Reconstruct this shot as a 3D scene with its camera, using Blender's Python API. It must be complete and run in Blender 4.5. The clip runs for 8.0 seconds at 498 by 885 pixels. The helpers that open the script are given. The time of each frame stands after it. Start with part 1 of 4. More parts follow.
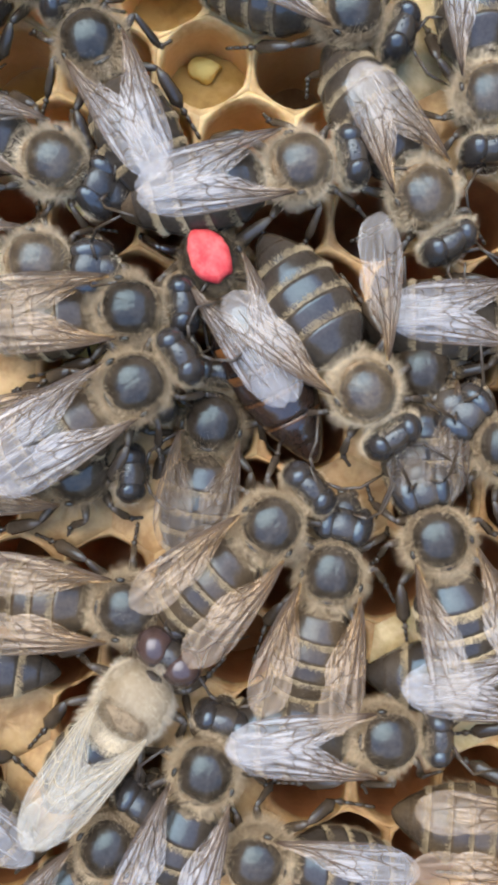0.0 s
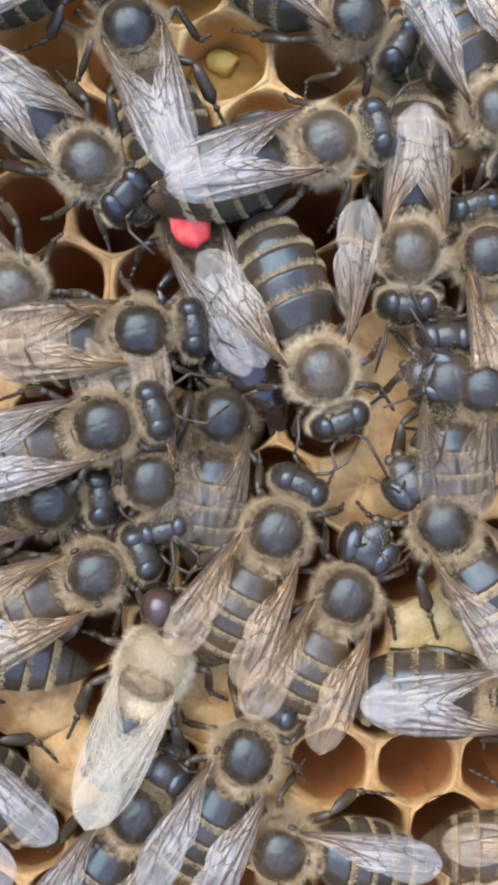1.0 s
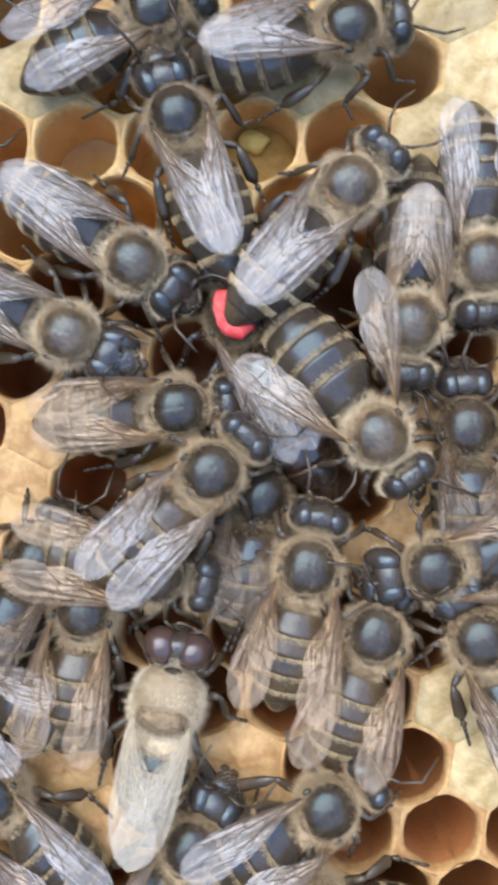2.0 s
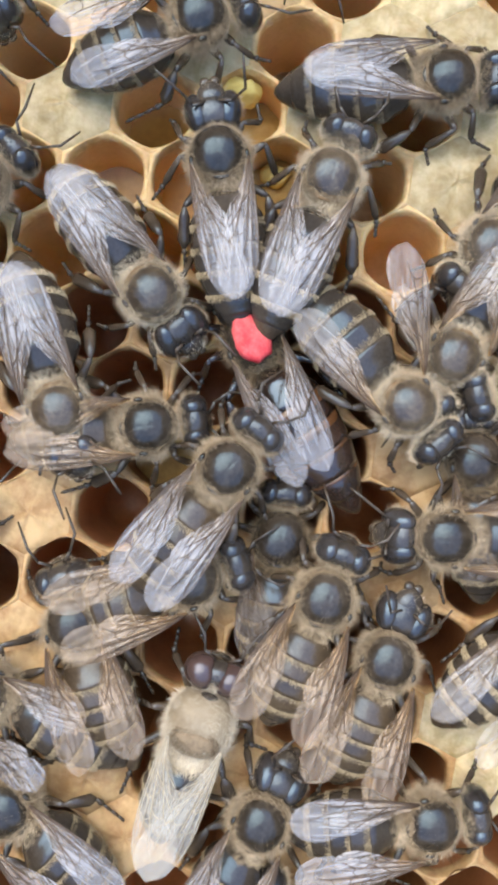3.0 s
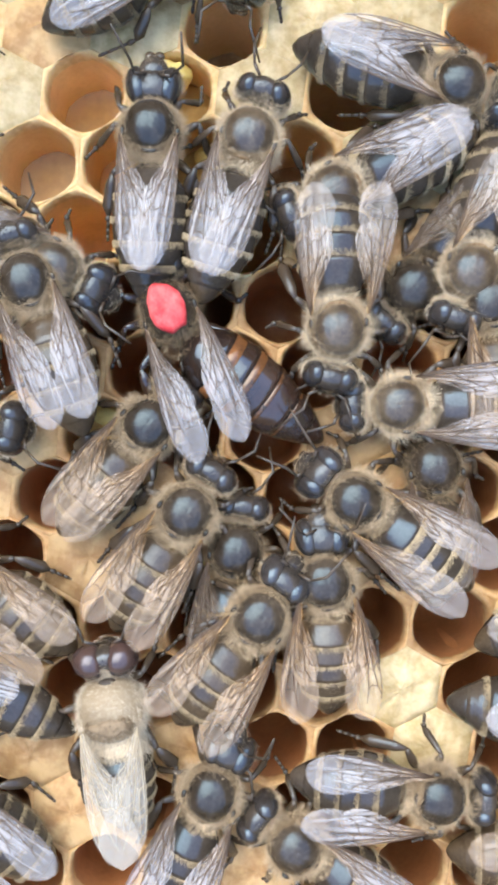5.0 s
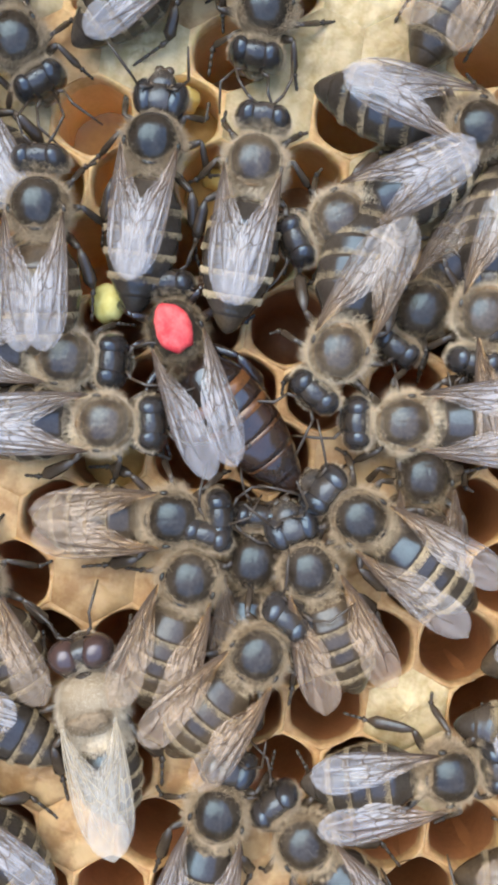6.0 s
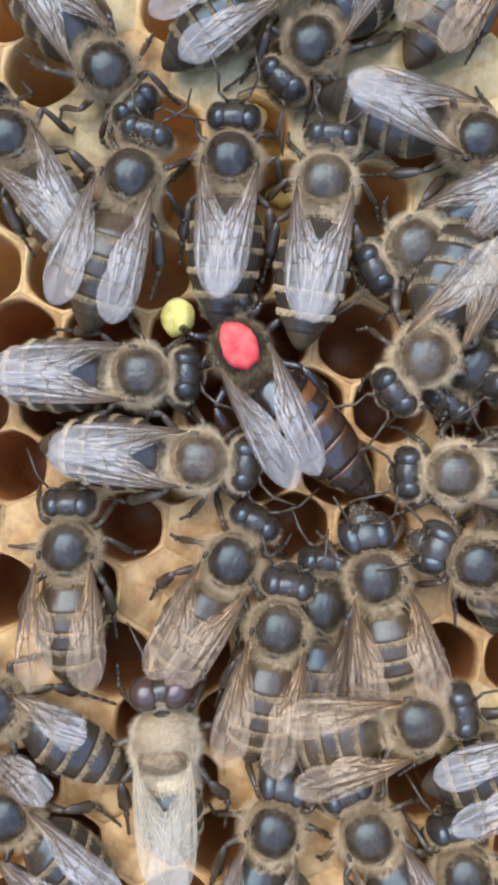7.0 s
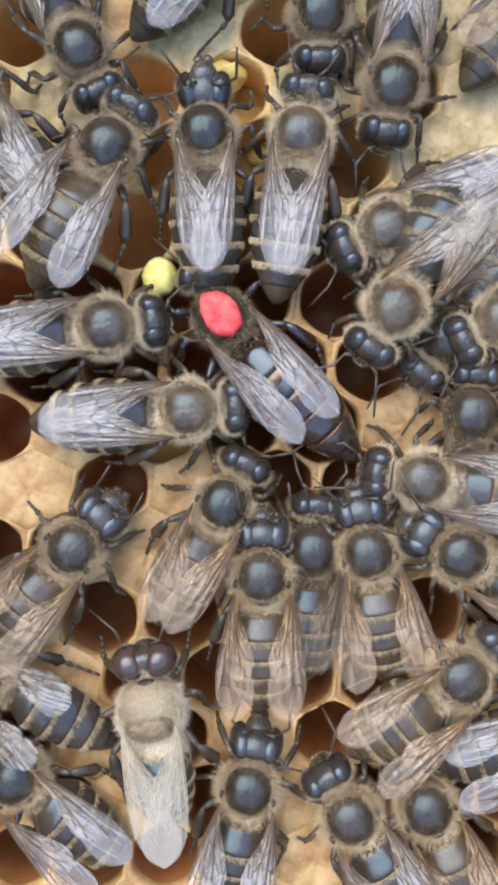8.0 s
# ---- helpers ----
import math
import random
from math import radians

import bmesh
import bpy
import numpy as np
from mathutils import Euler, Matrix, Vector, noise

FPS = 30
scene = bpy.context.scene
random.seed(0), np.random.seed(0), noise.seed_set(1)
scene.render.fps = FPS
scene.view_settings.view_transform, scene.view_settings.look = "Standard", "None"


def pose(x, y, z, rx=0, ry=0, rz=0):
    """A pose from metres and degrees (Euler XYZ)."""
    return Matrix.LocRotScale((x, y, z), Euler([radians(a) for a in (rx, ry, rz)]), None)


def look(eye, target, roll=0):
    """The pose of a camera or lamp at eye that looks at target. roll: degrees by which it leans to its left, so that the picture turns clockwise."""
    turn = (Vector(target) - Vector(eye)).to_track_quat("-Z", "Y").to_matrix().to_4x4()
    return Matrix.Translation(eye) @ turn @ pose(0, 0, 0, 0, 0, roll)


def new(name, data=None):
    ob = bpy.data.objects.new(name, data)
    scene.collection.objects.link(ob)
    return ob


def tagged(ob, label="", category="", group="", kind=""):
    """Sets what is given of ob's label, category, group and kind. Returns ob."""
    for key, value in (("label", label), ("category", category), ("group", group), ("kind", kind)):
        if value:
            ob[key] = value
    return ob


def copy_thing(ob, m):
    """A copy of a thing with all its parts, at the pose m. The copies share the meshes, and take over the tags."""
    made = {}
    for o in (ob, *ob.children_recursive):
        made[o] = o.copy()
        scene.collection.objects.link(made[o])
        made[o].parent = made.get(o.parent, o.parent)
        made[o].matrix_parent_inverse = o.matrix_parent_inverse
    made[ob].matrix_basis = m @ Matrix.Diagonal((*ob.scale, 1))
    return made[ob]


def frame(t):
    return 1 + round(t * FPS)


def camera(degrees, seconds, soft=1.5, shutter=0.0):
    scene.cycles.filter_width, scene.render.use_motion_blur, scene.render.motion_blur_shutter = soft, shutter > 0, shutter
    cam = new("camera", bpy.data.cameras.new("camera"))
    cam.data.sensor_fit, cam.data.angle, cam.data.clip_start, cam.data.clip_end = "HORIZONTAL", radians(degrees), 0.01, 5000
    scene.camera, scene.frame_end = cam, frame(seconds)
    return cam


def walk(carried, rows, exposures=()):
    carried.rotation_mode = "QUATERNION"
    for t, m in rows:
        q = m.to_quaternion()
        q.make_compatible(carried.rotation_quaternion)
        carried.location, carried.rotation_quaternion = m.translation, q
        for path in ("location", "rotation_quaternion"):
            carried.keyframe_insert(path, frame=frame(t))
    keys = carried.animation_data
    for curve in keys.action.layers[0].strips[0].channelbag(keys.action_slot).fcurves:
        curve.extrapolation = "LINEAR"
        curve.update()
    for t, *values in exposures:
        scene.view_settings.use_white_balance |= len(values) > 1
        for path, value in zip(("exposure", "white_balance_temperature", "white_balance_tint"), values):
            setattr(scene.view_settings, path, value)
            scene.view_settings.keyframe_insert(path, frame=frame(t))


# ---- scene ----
MM = 0.001

# ---- camera ----
cam = camera(36, 8.0, soft=3.6, shutter=0.2)
# camera path
walk(cam, [
    (0, pose(0.00224, -0.00356, 0.04607, 0.21, 0.15, -0.29)),
    (0.5, pose(0.00110, -0.00324, 0.04602, -0.00, 0.19, -0.38)),
    (1, pose(0.00102, -0.00416, 0.04671, -0.00, 0.22, -0.56)),
    (1.5, pose(0.00349, -0.00343, 0.04649, -0.11, 0.84, -0.69)),
    (2, pose(0.00034, -0.00075, 0.04825, 1.20, 1.60, -0.19)),
    (2.2, pose(-0.00241, 0.00072, 0.04953, 1.58, 1.26, 0.36)),
    (3.5, pose(-0.00208, 0.00213, 0.05038, -0.79, -0.62, 0.96)),
    (4, pose(-0.00176, 0.00142, 0.05030, -0.55, -0.92, 1.00)),
    (4.5, pose(-0.00023, 0.00207, 0.05103, -1.02, -0.95, 0.20)),
    (4.7, pose(0.00147, 0.00151, 0.05107, -1.09, -0.78, -0.23)),
    (6, pose(0.00181, 0.00250, 0.05111, -0.38, 0.23, -0.06)),
    (6.5, pose(-0.00135, 0.00244, 0.05123, -0.17, -0.32, 0.32)),
    (7, pose(-0.00286, 0.00267, 0.05157, 0.41, 0.03, 0.17)),
    (7.5, pose(-0.00127, 0.00135, 0.05212, 0.01, -0.12, -0.03)),
    (8, pose(-0.00217, 0.00076, 0.05184, -0.55, -0.41, -0.57)),
], [(0, 2.38, 9600, 11), (1, 2.39, 9600, 11), (1.5, 2.46, 9700, 11), (2, 2.40, 9400, 11), (3.5, 2.46, 9400, 11), (4, 2.58, 9400, 11), (4.5, 2.76, 9400, 11), (4.7, 2.73, 9400, 11), (6, 2.38, 9400, 11), (6.5, 2.33, 9400, 11), (7.5, 2.30, 9400, 11), (8, 2.33, 9400, 11)])
# end of the path

# ---- light: a bright overcast sky ----
world = bpy.data.worlds.new("sky")
scene.world = world
world.use_nodes = True
wn, wl = world.node_tree.nodes, world.node_tree.links
sky = wn.new("ShaderNodeTexSky")
sky.sky_type = "NISHITA"
sky.sun_disc = False
sky.sun_elevation, sky.sun_rotation = radians(52), radians(-32)
sky.air_density, sky.dust_density, sky.ozone_density = 1.0, 0.3, 2.0
wn["Background"].inputs["Strength"].default_value = 0.15
wl.new(sky.outputs[0], wn["Background"].inputs["Color"])
sun = new("sun", bpy.data.lights.new("sun", "SUN"))
sun.data.energy, sun.data.angle, sun.data.color = 0.7, radians(70), (1.0, 0.965, 0.9)
sun.matrix_world = look((-0.33, 0.52, 0.79), (0, 0, 0))


# ---- materials ----
def material(name, colour, rough=0.5, second=None, scale=900, grain=5000, bump=0.0, spec=0.5, sheen=0.0, sss=0.0, coat=0.0, island=0.0, gloss=(1, 1, 1), soft=0.18):
    m = bpy.data.materials.new(name)
    m.use_nodes = True
    n, l = m.node_tree.nodes, m.node_tree.links
    b = n["Principled BSDF"]
    b.inputs["Roughness"].default_value = rough
    b.inputs["Specular IOR Level"].default_value = spec
    # gloss colours the reflections; bluish values stand in for a bluer sky.
    b.inputs["Specular Tint"].default_value = (*gloss, 1)
    b.inputs["Sheen Weight"].default_value = sheen
    b.inputs["Coat Weight"].default_value = coat
    b.inputs["Coat Roughness"].default_value = 0.12
    if sss:
        b.inputs["Subsurface Weight"].default_value = sss
        b.inputs["Subsurface Radius"].default_value = (1.0, 0.5, 0.2)
        b.inputs["Subsurface Scale"].default_value = 0.6 * MM
    where = n.new("ShaderNodeTexCoord")
    second = second or tuple(c * 0.6 for c in colour)
    big = n.new("ShaderNodeTexNoise")
    big.inputs["Scale"].default_value, big.inputs["Detail"].default_value = scale, 5
    fine = n.new("ShaderNodeTexNoise")
    fine.inputs["Scale"].default_value, fine.inputs["Detail"].default_value = grain, 3
    l.new(where.outputs["Object"], big.inputs["Vector"])
    l.new(where.outputs["Object"], fine.inputs["Vector"])
    add = n.new("ShaderNodeMath")
    add.operation = "MULTIPLY_ADD"
    add.inputs[1].default_value, add.inputs[2].default_value = 0.35, -0.17
    l.new(fine.outputs[0], add.inputs[0])
    total = n.new("ShaderNodeMath")
    l.new(big.outputs[0], total.inputs[0])
    l.new(add.outputs[0], total.inputs[1])
    ramp = n.new("ShaderNodeValToRGB")
    ramp.color_ramp.elements[0].position, ramp.color_ramp.elements[1].position = 0.5 - soft, 0.5 + soft
    ramp.color_ramp.elements[0].color, ramp.color_ramp.elements[1].color = (*second, 1), (*colour, 1)
    l.new(total.outputs[0], ramp.inputs[0])
    colour_out = ramp.outputs[0]
    info = n.new("ShaderNodeObjectInfo")
    hue = n.new("ShaderNodeHueSaturation")
    span = n.new("ShaderNodeMapRange")
    span.inputs[3].default_value, span.inputs[4].default_value = 0.82, 1.18
    if island:
        geo = n.new("ShaderNodeNewGeometry")
        span.inputs[3].default_value, span.inputs[4].default_value = 1 - island, 1 + island
        l.new(geo.outputs["Random Per Island"], span.inputs[0])
    else:
        l.new(info.outputs["Random"], span.inputs[0])
    l.new(span.outputs[0], hue.inputs["Value"])
    l.new(colour_out, hue.inputs["Color"])
    l.new(hue.outputs[0], b.inputs["Base Color"])
    if bump:
        bu = n.new("ShaderNodeBump")
        bu.inputs["Strength"].default_value, bu.inputs["Distance"].default_value = bump, 0.1 * MM
        l.new(total.outputs[0], bu.inputs["Height"])
        l.new(bu.outputs[0], b.inputs["Normal"])
    return m


def membrane(name, colour, root, cover, streak=1.0):
    """A thin clear wing: mostly lets light through, with a glossy, finely pleated skin that is amber at its root."""
    m = bpy.data.materials.new(name)
    m.use_nodes = True
    n, l = m.node_tree.nodes, m.node_tree.links
    b = n["Principled BSDF"]
    b.inputs["Roughness"].default_value = 0.2
    b.inputs["Specular IOR Level"].default_value = 1.0
    # Blue tint on the wing's reflections, in place of a bluer sky.
    b.inputs["Specular Tint"].default_value = (0.7, 0.85, 1.0, 1)
    b.inputs["Coat Weight"].default_value, b.inputs["Coat Roughness"].default_value = 0.35, 0.18
    where = n.new("ShaderNodeTexCoord")
    stretch = n.new("ShaderNodeMapping")
    stretch.inputs["Scale"].default_value = (0.09, 2.0, 1.0)
    l.new(where.outputs["Object"], stretch.inputs["Vector"])
    no = n.new("ShaderNodeTexNoise")
    no.inputs["Scale"].default_value, no.inputs["Detail"].default_value, no.inputs["Distortion"].default_value = 2100, 4, 0.8
    l.new(stretch.outputs[0], no.inputs["Vector"])
    along = n.new("ShaderNodeSeparateXYZ")
    l.new(where.outputs["Object"], along.inputs[0])
    calm = n.new("ShaderNodeMapRange")
    calm.inputs[1].default_value, calm.inputs[2].default_value = -7.4 * MM, -3.6 * MM
    calm.inputs[3].default_value, calm.inputs[4].default_value = 0.25, 1.0
    l.new(along.outputs[0], calm.inputs[0])
    lines = n.new("ShaderNodeMix")
    lines.inputs[2].default_value = 0.5
    l.new(calm.outputs[0], lines.inputs[0])
    l.new(no.outputs[0], lines.inputs[3])
    bu = n.new("ShaderNodeBump")
    bu.inputs["Strength"].default_value, bu.inputs["Distance"].default_value = 0.62 * streak, 0.2 * MM
    l.new(lines.outputs[0], bu.inputs["Height"])
    l.new(bu.outputs[0], b.inputs["Normal"])
    fade = n.new("ShaderNodeMapRange")
    fade.inputs[1].default_value, fade.inputs[2].default_value = -4.2 * MM, -0.3 * MM
    l.new(along.outputs[0], fade.inputs[0])
    tint = n.new("ShaderNodeMix")
    tint.data_type = "RGBA"
    tint.inputs[6].default_value, tint.inputs[7].default_value = (*colour, 1), (*root, 1)
    l.new(fade.outputs[0], tint.inputs[0])
    l.new(tint.outputs[2], b.inputs["Base Color"])
    clear = n.new("ShaderNodeBsdfTransparent")
    clear.inputs[0].default_value = (0.95, 0.92, 0.88, 1)
    mix = n.new("ShaderNodeMixShader")
    span = n.new("ShaderNodeMapRange")
    span.inputs[1].default_value, span.inputs[2].default_value = 0.36, 0.64
    span.inputs[3].default_value, span.inputs[4].default_value = cover - 0.09 * streak, cover + 0.11 * streak
    l.new(lines.outputs[0], span.inputs[0])
    l.new(span.outputs[0], mix.inputs[0])
    l.new(clear.outputs[0], mix.inputs[1])
    l.new(b.outputs[0], mix.inputs[2])
    l.new(mix.outputs[0], n["Material Output"].inputs["Surface"])
    return m


RIM = material("rim_wax", (0.64, 0.43, 0.23), 0.6, (0.41, 0.235, 0.11), 330, 2500, 0.9, sss=0.15, soft=0.13)
# Upper rims: newer wax, with the brighter light there painted into its colour.
LIT_FRESH_RIM = material("lit_fresh_rim_wax", (0.78, 0.58, 0.32), 0.55, (0.55, 0.345, 0.165), 330, 2500, 0.9, sss=0.25, soft=0.13)
# Upper cells: honey-coloured lining, lightened further to look lit inside.
LINING = material("cell_lining", (0.80, 0.53, 0.265), 0.5, (0.62, 0.36, 0.16), 240, 2500, 0.3, sss=0.3)
OLD_LINING = material("brood_cell_lining", (0.47, 0.215, 0.10), 0.42, (0.30, 0.125, 0.055), 240, 2500, 0.3, sss=0.1)
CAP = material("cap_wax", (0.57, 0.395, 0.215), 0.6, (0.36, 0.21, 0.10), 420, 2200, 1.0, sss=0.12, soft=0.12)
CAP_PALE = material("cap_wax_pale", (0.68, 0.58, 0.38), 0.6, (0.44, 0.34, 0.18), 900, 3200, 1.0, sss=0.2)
NECTAR = material("nectar", (0.60, 0.33, 0.07), 0.32, (0.36, 0.17, 0.03), 300, 1500, 0.3, spec=0.6)
POLLEN = material("pollen", (0.88, 0.75, 0.30), 0.8, (0.76, 0.58, 0.17), 500, 3000, 0.8)
BEE_BREAD = material("bee_bread", (0.60, 0.40, 0.14), 0.6, (0.42, 0.25, 0.07), 400, 2500, 0.7)
CUTICLE = material("black_cuticle", (0.078, 0.064, 0.053), 0.26, (0.03, 0.025, 0.022), 600, 5000, 0.6, spec=0.9, coat=0.15, gloss=(0.45, 0.72, 1.0))
UNDERCOAT = material("thorax_undercoat", (0.21, 0.155, 0.1), 0.85, (0.10, 0.07, 0.042), 500, 4000, 0.8)
SCUTUM = material("thorax_cuticle", (0.064, 0.05, 0.038), 0.24, (0.032, 0.023, 0.016), 700, 4000, 0.5, spec=0.75, gloss=(0.42, 0.74, 1.0), soft=0.12)
TERGITE = material("tergite", (0.082, 0.067, 0.055), 0.19, (0.04, 0.032, 0.026), 420, 5000, 0.35, spec=0.85, gloss=(0.35, 0.67, 1.0))
BROWN_TERGITE = material("brown_tergite", (0.115, 0.083, 0.054), 0.25, (0.05, 0.035, 0.024), 420, 5000, 0.5, spec=0.85, gloss=(0.55, 0.78, 1.0))
BAND = material("pale_hair_band", (0.46, 0.37, 0.24), 0.8, (0.16, 0.125, 0.08), 900, 12000, 0.6, sheen=0.15, island=0.3)
FUZZ = material("tan_hair", (0.71, 0.59, 0.43), 0.7, (0.42, 0.32, 0.21), 420, 4000, sheen=0.25, island=0.4)
DARK_HAIR = material("dark_hair", (0.44, 0.34, 0.22), 0.6, (0.26, 0.19, 0.12), 500, 4000, sheen=0.2, island=0.4)
EYE = material("compound_eye", (0.055, 0.047, 0.045), 0.18, (0.03, 0.027, 0.027), 900, 9000, 0.5, spec=1.0, coat=0.4, gloss=(0.3, 0.65, 1.0))
LEG = material("leg_cuticle", (0.09, 0.068, 0.05), 0.2, (0.05, 0.037, 0.028), 900, 9000, 0.3, spec=0.7, gloss=(0.5, 0.75, 1.0))
VEIN = material("wing_vein", (0.095, 0.06, 0.042), 0.4, (0.05, 0.033, 0.025), 600, 6000)
# The bluish base colour paints in the sky's reflection on the membrane.
WING = membrane("wing_membrane", (0.72, 0.76, 0.86), (0.60, 0.45, 0.32), 0.25, 1.7)
PALE_VEIN = material("pale_vein", (0.50, 0.45, 0.35), 0.5, (0.38, 0.33, 0.25), 600, 6000)
BROWN_SCUTUM = material("brown_thorax_cuticle", (0.13, 0.098, 0.066), 0.3, (0.06, 0.04, 0.025), 700, 4000, 0.7, spec=0.9, soft=0.12, gloss=(0.38, 0.7, 1.0))
SCUTELLUM = material("amber_scutellum", (0.20, 0.115, 0.05), 0.35, (0.10, 0.055, 0.025), 500, 5000, 0.4)
PALE_BAND = material("cream_hair_band", (0.62, 0.52, 0.36), 0.8, (0.30, 0.24, 0.15), 900, 12000, 0.6, sheen=0.2, island=0.3)
PALE_FUZZ = material("cream_hair", (0.93, 0.83, 0.65), 0.7, (0.62, 0.50, 0.35), 420, 4000, sheen=0.25, island=0.35)
BROWN_WING = membrane("brown_wing_membrane", (0.84, 0.68, 0.55), (0.76, 0.44, 0.18), 0.2, 1.75)
# Darkened wing colour: paints in the shade on bees low among others.
SHADED_WING = membrane("shaded_wing_membrane", (0.42, 0.37, 0.34), (0.40, 0.27, 0.15), 0.16, 1.3)
AMBER_WING = membrane("amber_wing_membrane", (0.80, 0.78, 0.79), (0.80, 0.50, 0.22), 0.21, 1.6)
QUEEN_SKIN = material("queen_cuticle", (0.055, 0.029, 0.02), 0.17, (0.02, 0.015, 0.013), 300, 5000, 0.3, spec=1.0, coat=0.45, gloss=(0.35, 0.68, 1.0))
QUEEN_BAND = material("queen_band", (0.26, 0.105, 0.04), 0.22, (0.025, 0.016, 0.012), 420, 5000, 0.1, spec=1.0)
RED = material("red_paint", (0.95, 0.16, 0.17), 0.6, (0.70, 0.04, 0.06), 1100, 5000, 1.0)
DRONE_FUZZ = material("pale_hair", (0.92, 0.87, 0.76), 0.8, (0.46, 0.39, 0.29), 420, 4000, sheen=0.4, island=0.4)
DRONE_WING = membrane("drone_wing_membrane", (0.74, 0.76, 0.74), (0.78, 0.73, 0.62), 0.28, 0.8)
DRONE_EYE = material("drone_eye", (0.085, 0.05, 0.045), 0.24, (0.045, 0.03, 0.028), 900, 9000, 0.2, spec=1.0, coat=0.3, gloss=(0.6, 0.75, 1.0))
DRONE_SHELL = material("drone_thorax_cuticle", (0.44, 0.38, 0.29), 0.55, (0.27, 0.215, 0.15), 400, 5000, 0.6)
DRONE_PATCH = material("drone_thorax_patch", (0.28, 0.22, 0.155), 0.8, (0.13, 0.095, 0.065), 700, 5000, 0.5, island=0.3)
WOOD = material("blocker_wood", (0.30, 0.20, 0.115), 0.7, (0.19, 0.12, 0.065), 60, 700, 0.3)
WET = material("thin_nectar", (0.22, 0.10, 0.045), 0.7, (0.14, 0.06, 0.025), 200, 1500, 0.2, spec=0.15)
GLINT_DROP = material("nectar_drop", (0.10, 0.06, 0.04), 0.06, (0.07, 0.04, 0.03), 200, 1500, 0.0, spec=1.0, coat=1.0, gloss=(0.6, 0.8, 1.0))
PELLET = material("pollen_pellet", (0.86, 0.82, 0.36), 0.75, (0.70, 0.62, 0.18), 700, 3500, 0.8)


# ---- mesh helpers; shapes are written in millimetres ----
def part(name, bm, mat, parent=None, label="", smooth=True):
    me = bpy.data.meshes.new(name)
    if smooth:
        for f in bm.faces:
            f.smooth = True
    bmesh.ops.scale(bm, vec=(MM, MM, MM), verts=bm.verts)
    bm.to_mesh(me)
    bm.free()
    me.materials.append(mat)
    ob = new(name, me)
    ob.parent = parent
    if label:
        ob["label"] = label
    return ob


def ellipsoid(bm, centre, radii, seg=20, rings=12, turn=None):
    m = Matrix.Translation(centre) @ (turn or Matrix()) @ Matrix.Diagonal((*radii, 1))
    return bmesh.ops.create_uvsphere(bm, u_segments=seg, v_segments=rings, radius=1, matrix=m)["verts"]


def loft(bm, loops, caps=True):
    rows = [[bm.verts.new(p) for p in loop] for loop in loops]
    n = len(rows[0])
    for a, b in zip(rows, rows[1:]):
        for i in range(n):
            bm.faces.new((a[i], a[(i + 1) % n], b[(i + 1) % n], b[i]))
    if caps:
        bm.faces.new(list(reversed(rows[0])))
        bm.faces.new(rows[-1])
    return rows


def tube(bm, points, radii, seg=7, flat=1.0):
    pts = [Vector(p) for p in points]
    loops = []
    for i, p in enumerate(pts):
        d = (pts[min(i + 1, len(pts) - 1)] - pts[max(i - 1, 0)]).normalized()
        side = d.cross(Vector((0, 0, 1)))
        side = side.normalized() if side.length > 1e-4 else Vector((1, 0, 0))
        up = side.cross(d)
        r = radii[i]
        loops.append([p + side * (r * math.cos(a)) + up * (r * flat * math.sin(a)) for a in [2 * math.pi * k / seg for k in range(seg)]])
    loft(bm, loops)


def squared(u, p):
    return Vector([math.copysign(abs(c) ** p, c) for c in u])


def hairs(bm, centre, radii, count, length, keep, seed, lean=(-0.35, 0, 0.1), width=0.05, p=1.0):
    """Short tapered hairs that stand on an ellipsoid, each one a thin blade."""
    rng = random.Random(seed)
    c = Vector(centre)
    for _ in range(count):
        z = rng.uniform(-0.75, 1)
        a = rng.uniform(0, 2 * math.pi)
        s = math.sqrt(1 - z * z)
        u = Vector((s * math.cos(a), s * math.sin(a), z))
        patch = noise.noise(u * 2.3 + Vector((seed, 0, 0)))
        if not keep(u) or patch < rng.uniform(-0.75, 0.0):
            continue
        b = squared(u, p)
        base = c + Vector((b.x * radii[0], b.y * radii[1], b.z * radii[2])) * 0.97
        way = (u + Vector(lean) + Vector((rng.gauss(0, 0.5), rng.gauss(0, 0.5), rng.gauss(0, 0.4)))).normalized()
        side = way.cross(Vector((rng.gauss(0, 1), rng.gauss(0, 1), rng.gauss(0, 1)))).normalized() * width * rng.uniform(0.6, 1.3)
        tip = base + way * length * rng.uniform(0.45, 1.3) * (0.9 + 0.7 * patch) * (0.55 if u.x > 0.55 else 0.5 if u.z > 0.68 else 0.7 if u.z > 0.55 else 1.0)
        mid = base.lerp(tip, 0.55) + Vector((0, 0, 0.06 * length))
        v = [bm.verts.new(p) for p in (base - side * 0.5, base + side * 0.5, mid + side * 0.4, mid - side * 0.4, tip)]
        bm.faces.new(v[:4])
        bm.faces.new((v[3], v[2], v[4]))


# ---- parts of a bee; the thorax is over the origin, the head towards +x ----
WING_LINE = ((0, 0.0, 0.14), (0.1, 0.14, 0.28), (0.25, 0.28, 0.66), (0.4, 0.36, 1.12), (0.55, 0.4, 1.62), (0.7, 0.36, 2.04), (0.8, 0.24, 2.16),
             (0.88, 0.02, 2.05), (0.94, -0.26, 1.8), (0.98, -0.6, 1.45), (1.0, -0.98, 1.02))


